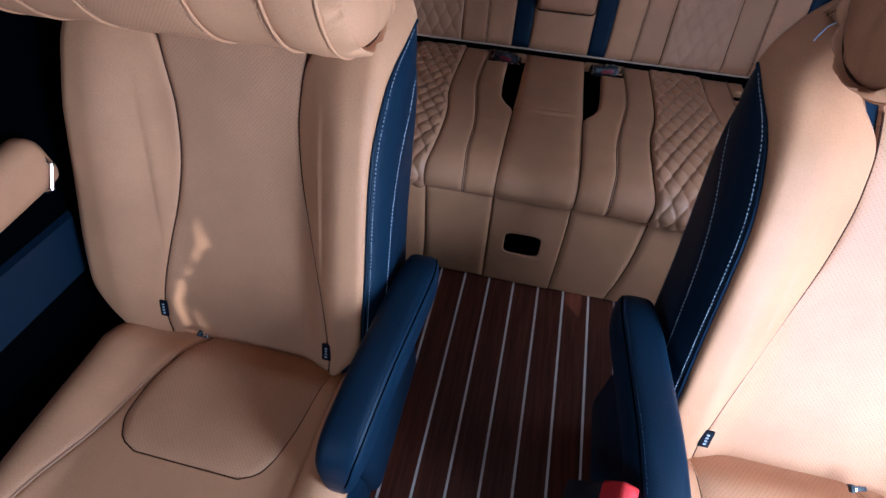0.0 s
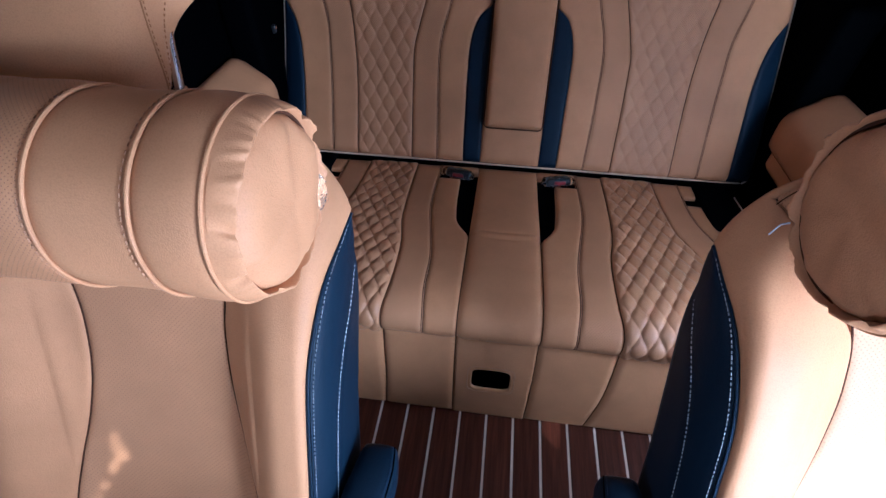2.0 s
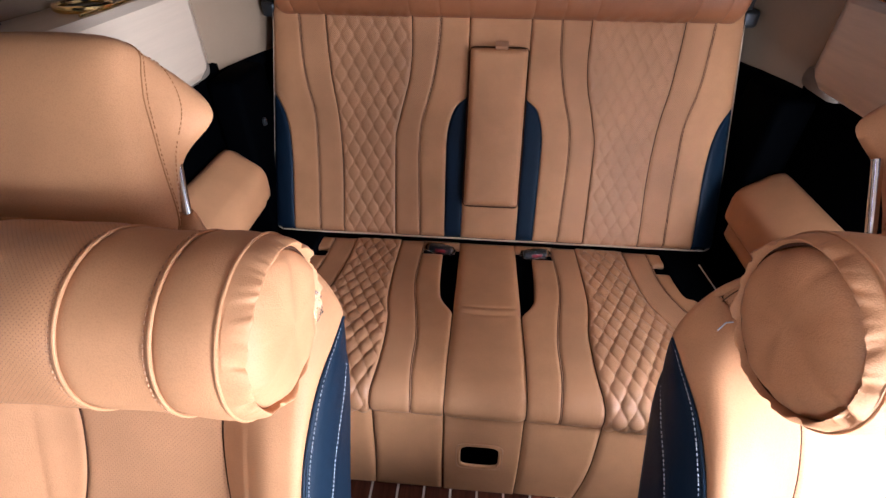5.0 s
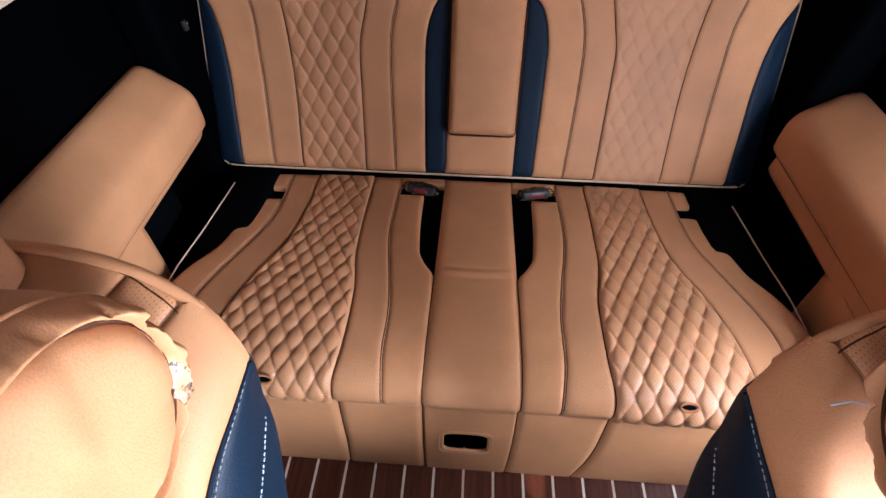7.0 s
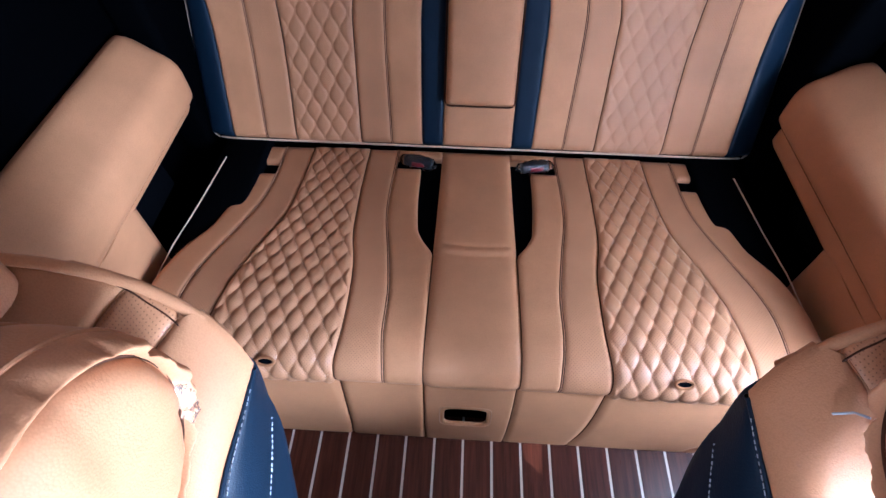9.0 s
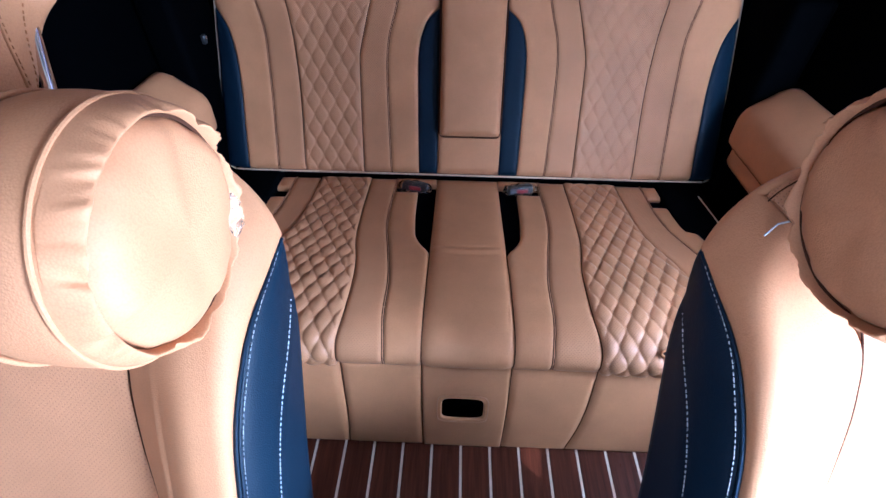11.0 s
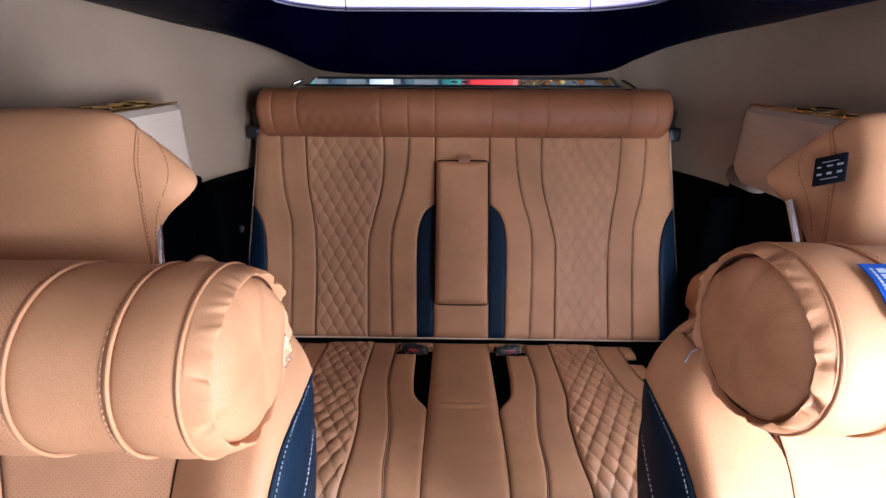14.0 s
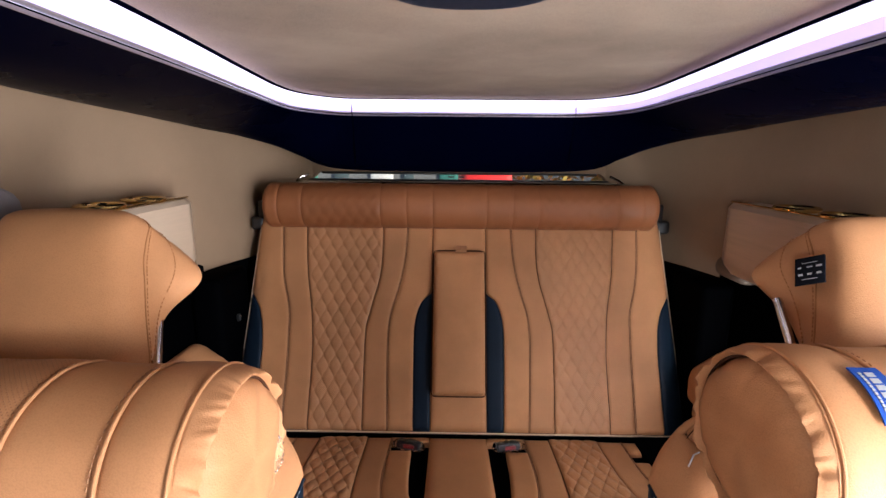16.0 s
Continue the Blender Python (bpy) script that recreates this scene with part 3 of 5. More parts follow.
C6 = at_depth([(0, 0.672), (0.10, 0.662), (0.16, 0.657), (0.25, 0.632), (0.31, 0.598), (0.36, 0.586), (0.6, 0.565)])
UPW = (0, -1, 0.35)

cushion = part("cushion", loft([[(x, prof_y(t) + 0.012 * (t < 0.06), prof_z(t) - 0.016) for t in np.linspace(0.0, CUSHION_END, 24)] + [(x, 0.60, 0.20), (x, 0.03, 0.20)] for x in np.linspace(-0.57, 0.57, 5)]), black, bench, "seat cushion over a black core")
quilt_seat = ogee(0.0365, 0.069, 0.0064, -0.0027, 0.0155)
fold_at = length_at(0.262)


def strip_folds(u, t):
    """Two shallow creases across the middle strip, where the seat bends."""
    bow = 0.010 * (u / 0.09) ** 2
    return sum(-d * math.exp(-(((t - fold_at - off - bow) / w) ** 2)) * (1 - 0.5 * (u / 0.09) ** 2) for d, off, w in ((0.0020, 0.012, 0.006), (0.0016, -0.016, 0.007))) + 0.0014 * math.exp(-(((t - fold_at) / 0.012) ** 2))


panel("centre_strip", tan, cushion, mirror(C1), C1, cushion_surf, 0, CUSHION_END, UPW, 24, 200, puff=0.006, edge=0.01, relief=strip_folds)
for sgn in (-1, 1):
    flip = (lambda line: line) if sgn > 0 else mirror
    cut_end, notch = length_at(0.530), length_at(0.495)
    panel("inner_panel", tan, cushion, flip(C1_CUT), flip(C2), cushion_surf, 0, cut_end, UPW, 12, 60)
    panel("perforated_band", tan_perf, cushion, flip(C2), flip(C3), cushion_surf, 0, CUSHION_END, UPW, 12, 60)
    panel("quilted_panel", tan_quilt, cushion, flip(C3), flip(C4), cushion_surf, 0, CUSHION_END, UPW, 112, 270, puff=0.006, relief=quilt_seat)
    part("quilt_stitching", quilt_rows(0.0365, 0.069, flip(C3), flip(C4), cushion_surf, 0, CUSHION_END, UPW, 0.0044, -0.0027, 0.0155), thread_pale, cushion)
    panel("outer_band", tan_perf, cushion, flip(C4), flip(C5), cushion_surf, 0, CUSHION_END, UPW, 12, 60)
    panel("side_panel", tan, cushion, flip(C5), flip(C6), cushion_surf, 0, notch, UPW, 12, 60)
    panel("rear_tab", tan, cushion, flip(const(0.0885)), flip(const(0.2025)), cushion_surf, length_at(0.571), CUSHION_END, UPW, 12, 8)
    panel("rear_tab", tan, cushion, flip(const(0.503)), flip(const(0.56)), cushion_surf, length_at(0.535), CUSHION_END, UPW, 8, 8)
    for line in (C2, C5):
        seam_cord("piping", flip(line), cushion_surf, 0.006, CUSHION_END, UPW, cushion, pale_piping, 0.0018, 0.0012, 60)
        for off in (-0.0019, 0.0019):
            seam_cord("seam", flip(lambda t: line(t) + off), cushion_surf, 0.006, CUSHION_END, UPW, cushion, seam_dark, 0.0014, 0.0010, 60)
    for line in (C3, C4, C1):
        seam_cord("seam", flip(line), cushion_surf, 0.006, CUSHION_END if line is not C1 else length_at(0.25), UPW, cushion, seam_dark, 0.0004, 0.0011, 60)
    # dark side boxes with a pale piped edge, beside the narrowing cushion
    lo, hi = sorted((sgn * 0.54, sgn * 0.662))
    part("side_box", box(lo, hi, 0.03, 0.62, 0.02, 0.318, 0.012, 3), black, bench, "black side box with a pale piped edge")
    part("piping", tube([(sgn * x, y, z) for x, y, z in ((0.664, 0.17, 0.327), (0.662, 0.25, 0.326), (0.650, 0.36, 0.323), (0.636, 0.53, 0.320))], 0.0016), cream_piping, bench)
    # anchor eyelet in the front edge
    at, way = frame_at(cushion_surf, sgn * 0.382, length_at(0.004) - 0.004, Vector(UPW))
    turn = way.to_track_quat("Z", "X").to_matrix()
    ring = [at + way * 0.0120 + turn @ Vector((0.0075 * math.sin(a), 0.016 * math.cos(a), 0.0)) for a in [2 * math.pi * i / 20 for i in range(20)]]
    eyelet = part("eyelet", tube(ring, 0.0030, 6, True), thread_tan, cushion)
    part("eyelet_hole", loft([[at + way * d + turn @ Vector((r * 0.0075 * math.sin(a), r * 0.016 * math.cos(a), 0.0)) for a in [2 * math.pi * i / 20 for i in range(20)]] for d, r in ((0.0, 1.0), (0.0122, 0.95), (0.0123, 0.02))]), black, eyelet)

# base with its hand recess
BASE_TOP = Vector((0, 0.0, 0.270))
BASE_LOW = Vector((0, -0.046, 0.002))
BASE_LEN = (BASE_TOP - BASE_LOW).length


def base_surf(u, t):
    f = t / BASE_LEN
    p = BASE_LOW.lerp(BASE_TOP, f)
    return Vector((u, p.y - 0.012 * math.sin(math.pi * min(max(f, 0), 1)), p.z))


def recess(u, t):
    a, b = abs(u + 0.004) / 0.049, abs(t - 0.150) / 0.036
    r = (a**5 + b**5) ** 0.2
    return -0.075 * min(1.0, max(0.0, (1.04 - r) / 0.10))


FRONT = (0, -1, 0.1)
# the black core shows inside the hand recess, in place of its shade
base = part("base", merged(box(-0.655, 0.655, 0.075, 0.60, 0.0, 0.262, 0.001), box(-0.655, -0.06, -0.002, 0.0745, 0.0, 0.262, 0.001), box(0.052, 0.655, -0.002, 0.0745, 0.0, 0.262, 0.001), box(-0.0595, 0.0515, 0.004, 0.0745, 0.0, 0.10, 0.001), box(-0.0595, 0.0515, 0.004, 0.0745, 0.20, 0.262, 0.001)), black, bench, "bench base")
D1 = interp([(0, 0.090), (BASE_LEN, 0.092)])
D2L = interp([(0, 0.262), (BASE_LEN * 0.5, 0.254), (BASE_LEN, 0.258)])
D2 = interp([(0, 0.238), (BASE_LEN * 0.5, 0.256), (BASE_LEN, 0.266)])
D3 = interp([(0, 0.50), (BASE_LEN * 0.5, 0.56), (BASE_LEN, 0.60)])
panel("centre_panel", tan, base, mirror(D1), D1, base_surf, 0, BASE_LEN, FRONT, 72, 100, puff=0.004, edge=0.002, hole=lambda u, t: recess(u, t) < -0.02)
loop, lip_line = [], []
for i in range(48):
    a = 2 * math.pi * i / 48
    p, n = frame_at(base_surf, -0.004 + 0.0545 * math.copysign(abs(math.cos(a)) ** 0.35, math.cos(a)), 0.150 + 0.0415 * math.copysign(abs(math.sin(a)) ** 0.35, math.sin(a)), Vector(FRONT))
    loop.append(p + n * 0.0040)
    p, n = frame_at(base_surf, -0.004 + 0.0490 * math.copysign(abs(math.cos(a)) ** 0.45, math.cos(a)), 0.150 + 0.0360 * math.copysign(abs(math.sin(a)) ** 0.45, math.sin(a)), Vector(FRONT))
    lip_line.append(p + n * 0.0006)
part("recess_stitching", tube(loop, 0.0011, 5, True), tan_seam, base)
part("recess_lip", tube(lip_line, 0.0042, 8, True), tan, base, "soft leather lip round the hand recess")
for line in (D1, mirror(D1), D2, mirror(D2L), D3, mirror(D3)):
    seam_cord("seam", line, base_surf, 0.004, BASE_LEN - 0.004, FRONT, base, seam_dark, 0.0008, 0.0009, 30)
panel("front_panel", tan, base, D1, D2, base_surf, 0, BASE_LEN, FRONT, 10, 30, puff=0.004, edge=0.002)
panel("front_panel", tan, base, mirror(D2L), mirror(D1), base_surf, 0, BASE_LEN, FRONT, 10, 30, puff=0.004, edge=0.002)
panel("front_panel", tan, base, D2, D3, base_surf, 0, BASE_LEN, FRONT, 12, 30, puff=0.004, edge=0.002)
panel("front_panel", tan, base, mirror(D3), mirror(D2L), base_surf, 0, BASE_LEN, FRONT, 12, 30, puff=0.004, edge=0.002)
panel("front_panel", tan, base, D3, const(0.66), base_surf, 0, BASE_LEN, FRONT, 10, 30, puff=0.004, edge=0.002)
panel("front_panel", tan, base, const(-0.66), mirror(D3), base_surf, 0, BASE_LEN, FRONT, 10, 30, puff=0.004, edge=0.002)

# backrest
BU, BN = Vector((0, 0.423, 0.906)), Vector((0, -0.906, 0.423))
B0 = Vector((0, 0.596, 0.323))


def back_surf(u, s):
    curl = 0.010 * max(0.0, (0.02 - s) / 0.02) ** 2
    side = 0.016 * max(0.0, (abs(u) - 0.630) / 0.060) ** 2
    return B0 + Vector((u, 0, 0)) + BU * s - BN * (curl + side)


T1 = interp([(0, 0.219), (0.285, 0.228), (0.36, 0.222), (0.43, 0.203), (0.52, 0.184), (0.70, 0.172)])
T2 = interp([(0, 0.298), (0.30, 0.302), (0.38, 0.287), (0.48, 0.263), (0.70, 0.259)])
T3 = interp([(0, 0.468), (0.30, 0.473), (0.38, 0.482), (0.47, 0.499), (0.70, 0.522)])
T4 = interp([(0, 0.546), (0.28, 0.549), (0.37, 0.554), (0.46, 0.577), (0.70, 0.602)])
SIDE_IN = interp([(0, 0.634), (0.14, 0.633), (0.26, 0.634), (0.33, 0.642), (0.38, 0.657), (0.425, 0.685)])
STRIP = interp([(0, 0.141), (0.28, 0.145), (0.33, 0.143), (0.377, 0.133), (0.41, 0.116), (0.432, 0.090)])
EDGE = interp([(-0.02, 0.705), (0.0, 0.705), (0.35, 0.692), (0.72, 0.676)])
PAD = 0.088
TOP = 0.70
backrest = part("backrest", loft([[B0 + Vector((x, 0, 0)) + BU * s - BN * w for s, w in ((-0.03, 0.05), (-0.01, 0.016), (0.03, 0.010), (TOP, 0.010), (TOP, 0.10), (0.0, 0.12))] for x in (-0.68, -0.3, 0.3, 0.68)]), black, bench, "reclined backrest with quilted tan panels")
BF = BN
quilt_back = ogee(0.040, 0.0735, 0.0050, 0.013, 0.0477)
panel("centre_top_panel", tan, backrest, const(-PAD), const(PAD), back_surf, 0.565, TOP, BF, 10, 12)
panel("centre_low_panel", tan, backrest, const(-PAD), const(PAD), back_surf, 0, 0.13, BF, 10, 12)
for sgn in (-1, 1):
    flip = (lambda line: line) if sgn > 0 else mirror
    inner = lambda s: STRIP(s) if s < 0.432 else PAD + 0.002
    outer = lambda s: SIDE_IN(s) if s < 0.425 else EDGE(s)
    panel("navy_strip", navy, backrest, flip(const(PAD)), flip(lambda s: max(STRIP(s), PAD + 0.001)), back_surf, 0, 0.432, BF, 8, 50, puff=0.004)
    panel("inner_panel", tan, backrest, flip(inner), flip(T1), back_surf, 0, TOP, BF, 12, 70)
    panel("perforated_band", tan_perf, backrest, flip(T1), flip(T2), back_surf, 0, TOP, BF, 12, 60)
    panel("quilted_panel", tan_quilt, backrest, flip(T2), flip(T3), back_surf, 0, TOP, BF, 84, 250, puff=0.005, relief=quilt_back)
    part("quilt_stitching", quilt_rows(0.040, 0.0735, flip(T2), flip(T3), back_surf, 0, TOP, BF, 0.0037, 0.013, 0.0477), thread_tan2, backrest)
    panel("outer_band", tan_perf, backrest, flip(T3), flip(T4), back_surf, 0, TOP, BF, 12, 60)
    panel("outer_panel", tan, backrest, flip(T4), flip(outer), back_surf, 0, TOP, BF, 12, 70)
    panel("navy_side_insert", navy, backrest, flip(lambda s: min(SIDE_IN(s), EDGE(s) - 0.001)), flip(EDGE), back_surf, 0, 0.425, BF, 8, 50, puff=0.004)
    for line in (T1, T4):
        seam_cord("piping", flip(line), back_surf, 0.002, TOP, BF, backrest, pale_piping, 0.0016, 0.0011, 60)
        for off in (-0.0018, 0.0018):
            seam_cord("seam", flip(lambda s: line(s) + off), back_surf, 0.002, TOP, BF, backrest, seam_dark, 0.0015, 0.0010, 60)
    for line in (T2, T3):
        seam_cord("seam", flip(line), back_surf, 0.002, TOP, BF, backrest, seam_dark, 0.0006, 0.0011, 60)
edge_line = [back_surf(-EDGE(s) - 0.002, s) - BN * 0.002 for s in np.linspace(TOP, 0.02, 30)]
edge_line += [back_surf(-EDGE(0) + 0.004, 0.004)] + [back_surf(x, -0.002) + BN * 0.006 for x in np.linspace(-EDGE(0) + 0.02, EDGE(0) - 0.02, 40)] + [back_surf(EDGE(0) - 0.004, 0.004)]
edge_line += [back_surf(EDGE(s) + 0.002, s) - BN * 0.002 for s in np.linspace(0.02, TOP, 30)]
part("edge_piping", tube(edge_line, 0.0026), cream_piping, backrest, "tan piping round the backrest")


def pad_surf(u, s):
    """Front of the folded centre armrest: a softly rounded block."""
    a, b = abs(u) / 0.086, abs(s - 0.3405) / 0.2325
    drop = 0.022 * max(0.0, (a - 0.86) / 0.14) ** 2 + 0.022 * max(0.0, (b - 0.945) / 0.055) ** 2
    return back_surf(u, max(s, 0.04)) + BU * (min(s, 0.04) - 0.04 + max(0, 0.04 - s)) + BN * (0.030 - drop)


armrest = part("centre_armrest", loft([[B0 + Vector((x, 0, 0)) + BU * s + BN * w for s, w in ((0.112, -0.01), (0.112, 0.014), (0.569, 0.014), (0.569, -0.01))] for x in (-0.082, 0.082)]), tan, bench, "folded centre armrest in tan leather")
panel("armrest_face", tan, armrest, const(-0.085), const(0.085), pad_surf, 0.109, 0.572, BF, 14, 40, puff=0.004, edge=0.01, skirt=0.03)
rect = []
for i in range(64):
    a = 2 * math.pi * i / 64
    rect.append(back_surf(0.0865 * math.copysign(abs(math.cos(a)) ** 0.12, math.cos(a)), 0.3405 + 0.2335 * math.copysign(abs(math.sin(a)) ** 0.08, math.sin(a))) + BN * 0.008)
part("armrest_piping", tube(rect, 0.0022, 5, True), seam_dark, armrest)
part("pull_tab", loft([[back_surf(x, s) + BN * w for s, w in ((0.565, 0.028), (0.572, 0.034), (0.588, 0.022), (0.590, 0.010), (0.584, 0.008), (0.565, 0.018))] for x in (-0.012, -0.010, 0.022, 0.024)]), tan_seam, armrest, "leather pull tab")

# roll along the top of the backrest
ROLL_R, ROLL_AT = 0.077, B0 + BU * 0.728 + BN * 0.012
rings = []
ROLL_SEAMS = (-0.602, -0.522, -0.262, -0.175, -0.089, 0.089, 0.175, 0.262, 0.522, 0.602)
roll_quilt = ogee(0.040, 0.0735, 0.0030, 0.013, 0.0)
for x in sorted(list(np.linspace(-0.662, 0.662, 271)) + [s + d for s in ROLL_SEAMS for d in (-0.0015, 0.0, 0.0015)]):
    close = min(abs(x - s) for s in ROLL_SEAMS)
    end = 0.662 - abs(x)
    r = ROLL_R - 0.003 * math.exp(-close / 0.004)
    r *= math.sqrt(max(0.0, 1 - max(0.0, (0.028 - end) / 0.028) ** 2)) * 0.75 + 0.25 if end < 0.028 else 1.0
    ring = []
    for k in range(56):
        a = 2 * math.pi * k / 56
        bump = roll_quilt(x, a * ROLL_R) * min(1.0, close / 0.012) if 0.262 < abs(x) < 0.522 else 0.0
        ring.append(ROLL_AT + Vector((x, 0, 0)) + BN * (r + bump) * math.cos(a) + BU * (r + bump) * math.sin(a))
    rings.append(ring)
part("head_roll", loft(rings), tan_roll_shaded, bench, "long head roll in tan leather, darkened for the weak light there", sharp=70)
for x in (-0.682, 0.682):
    part("roll_bracket", box(x - 0.016, x + 0.016, 0.90, 0.95, 0.86, 1.0, 0.006), black_plastic, bench)
    part("bracket_knob", box(x * 1.02 - 0.022, x * 1.02 + 0.022, 0.885, 0.925, 0.900, 0.945, 0.01, 3), black_plastic, bench)

# belt buckles in clear wrapping, in the dark slots of the cushion
for sgn in (-1, 1):
    buckle = thing("seat_belt_buckle", (sgn * 0.15, 0.55, 0.305), "black seat belt buckle with dark red button in clear wrap", "seat belt buckle", "bench buckles")
    tilt = Matrix.Translation((sgn * 0.148, 0.548, 0.312)) @ pose(0, 0, 0, -15, 0, sgn * 12)
    bm = box(-0.036, 0.036, -0.012, 0.014, -0.011, 0.012, 0.008, 4)
    bm.transform(tilt)
    part("buckle_body", bm, black_plastic, buckle)
    bm = box(-0.014, 0.020, -0.0145, -0.010, -0.0055, 0.0055, 0.002)
    bm.transform(tilt)
    part("button", bm, dark_red_plastic, buckle, "dark red release button")
    rings = []
    for i, x in enumerate(np.linspace(-0.046, 0.046, 14)):
        r = (0.0165 + 0.0022 * math.sin(i * 2.1)) * math.sqrt(max(0.05, 1 - (x / 0.047) ** 4))
        rings.append([tilt @ Vector((x + 0.004 * math.sin(k * 3.3 + i), (r + 0.003 * math.sin(k * 2.7 + i * 1.3)) * 1.1 * math.cos(2 * math.pi * k / 14), (r + 0.003 * math.cos(k * 3.7 + i)) * math.sin(2 * math.pi * k / 14))) for k in range(14)])
    film = part("wrapping", loft(rings), thin_wrap, buckle, "crumpled clear plastic wrapping", sharp=15)
    film.visible_shadow = False

# padded armrests beside the bench
for sgn, xi, low in ((-1, 0.676, 0.432), (1, 0.676, 0.402)):
    xo, front = 0.793, -0.18 if sgn < 0 else -0.06
    rest = thing("elbow_cushion", (sgn * 0.73, 0.2, 0.3), "tan leather padded elbow cushion on the side wall beside the bench", "armrest", "bench elbow cushions")
    section = [(xi + 0.03, 0.450), (xi + 0.010, 0.452), (xi + 0.002, 0.460), (xi, 0.475), (xi - 0.001, 0.520), (xi + 0.003, 0.538), (xi + 0.011, 0.553), (xi + 0.024, 0.565), (xi + 0.048, 0.581), (xo - 0.040, 0.604), (xo - 0.022, 0.612), (xo - 0.010, 0.613), (xo - 0.002, 0.607), (xo, 0.595), (xo, 0.450)]
    cx, cz = (xi + xo) / 2, 0.53
    rings = []
    for y, k in ((0.594, 0.84), (0.592, 0.90), (0.587, 0.95), (0.578, 0.985), (0.560, 1.0), (0.40, 1.003), (0.25, 1.0), (0.10, 1.003), (front + 0.04, 1.0), (front + 0.015, 0.97), (front, 0.88)):
        rings.append([(sgn * (cx + (x - cx) * k), y, cz + (z - cz) * k + 0.0015 * noise.noise(Vector((x * 30, y * 9, z * 30)))) for x, z in section])
    part("pad", loft(rings), tan, rest, sharp=60)
    # rail under the pad, and the padded column that carries its forward half
    xl = xi + 0.014
    rings = []
    for y, k in ((0.586, 0.020), (0.583, 0.010), (0.575, 0.003), (0.560, 0.0), (0.42, 0.0), (0.26, 0.0), (front + 0.03, 0.0)):
        rings.append([(sgn * (x + k), y, z) for x, z in ((xl + 0.02, low - 0.004), (xl + 0.006, low - 0.002), (xl + 0.001, low + 0.006), (xl, low + 0.016), (xl + 0.001, 0.447), (xl + 0.008, 0.453), (xo - 0.01, 0.453), (xo - 0.01, low - 0.004))])
    part("rail", loft(rings), tan, rest, sharp=60)
    rings = []
    for y, k in ((0.274, 0.030), (0.271, 0.014), (0.262, 0.005), (0.245, 0.0), (0.15, -0.004), (0.02, 0.0), (front + 0.05, 0.006)):
        rings.append([(sgn * (x + k), y, z) for x, z in ((xl + 0.045, 0.17), (xl + 0.022, 0.20), (xl + 0.012, 0.27), (xl + 0.003, 0.36), (xl - 0.002, low - 0.01), (xl + 0.002, low + 0.012), (xl + 0.02, low + 0.016), (xo - 0.02, low + 0.016), (xo - 0.012, 0.17))])
    part("column", loft(rings), tan, rest, sharp=60)
    part("seam", tube([(sgn * (xl - 0.001), y, 0.450) for y in np.linspace(0.57, front + 0.04, 24)], 0.0016, 5), seam_dark, rest)
    part("mount", box(*sorted((sgn * (xo - 0.05), sgn * 0.796)), 0.0, 0.45, 0.30, 0.42, 0.01), black, rest)

# dark trim behind the armrests
for sgn in (-1, 1):
    trim = thing("side_trim", (sgn * 0.78, 0.5, 0.0), "dark navy moulded side trim beside the bench", "side trim", "bench side trims")
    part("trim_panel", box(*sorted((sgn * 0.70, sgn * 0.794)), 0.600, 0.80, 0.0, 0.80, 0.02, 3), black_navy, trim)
    if sgn < 0:
        catch = part("trim_catch", box(-0.699, -0.690, 0.684, 0.698, 0.642, 0.664, 0.002), black_plastic, trim)
        part("catch_tongue", box(-0.690, -0.686, 0.688, 0.695, 0.654, 0.661, 0.001), chrome, catch, "bright metal tongue")

# ---- the two captain's chairs ----
CU, CN = Vector((0, 0.447, 0.894)), Vector((0, -0.894, 0.447))
HALF = interp([(-0.06, 0.190), (-0.01, 0.212), (0.04, 0.243), (0.10, 0.264), (0.17, 0.262), (0.3, 0.258), (0.50, 0.258), (0.55, 0.258), (0.575, 0.254), (0.60, 0.244), (0.63, 0.222), (0.655, 0.192), (0.670, 0.160), (0.681, 0.115), (0.686, 0.07), (0.688, 0.02)])
EDGE_W = -0.066  # depth of the rim round the top of the backrest
CENTRE = interp([(-0.03, 0.160), (0.03, 0.166), (0.10, 0.158), (0.18, 0.140), (0.26, 0.119), (0.34, 0.104), (0.41, 0.101), (0.47, 0.108), (0.54, 0.122), (0.60, 0.135), (0.72, 0.155)])
SEAM = interp([(-0.03, 0.178), (0.0, 0.190), (0.04, 0.217), (0.10, 0.226), (0.20, 0.226), (0.30, 0.225), (0.38, 0.226), (0.45, 0.231), (0.51, 0.239), (0.555, 0.249), (0.578, 0.2535)])
BAND_IN = interp([(0.50, 0.113), (0.54, 0.118), (0.58, 0.119), (0.621, 0.127), (0.645, 0.144), (0.663, 0.161), (0.69, 0.185)])
BAND_OUT = interp([(0.48, 0.113), (0.52, 0.135), (0.56, 0.155), (0.607, 0.179), (0.640, 0.203), (0.655, 0.212), (0.69, 0.24)])
BOLSTER = interp([(-0.03, 0.7), (0.1, 1.0), (0.38, 1.0), (0.48, 0.7), (0.57, 0.25), (0.65, 0.0), (0.72, 0.0)])


def step(a, b, x):
    t = min(max((x - a) / (b - a), 0.0), 1.0)
    return t * t * (3 - 2 * t)


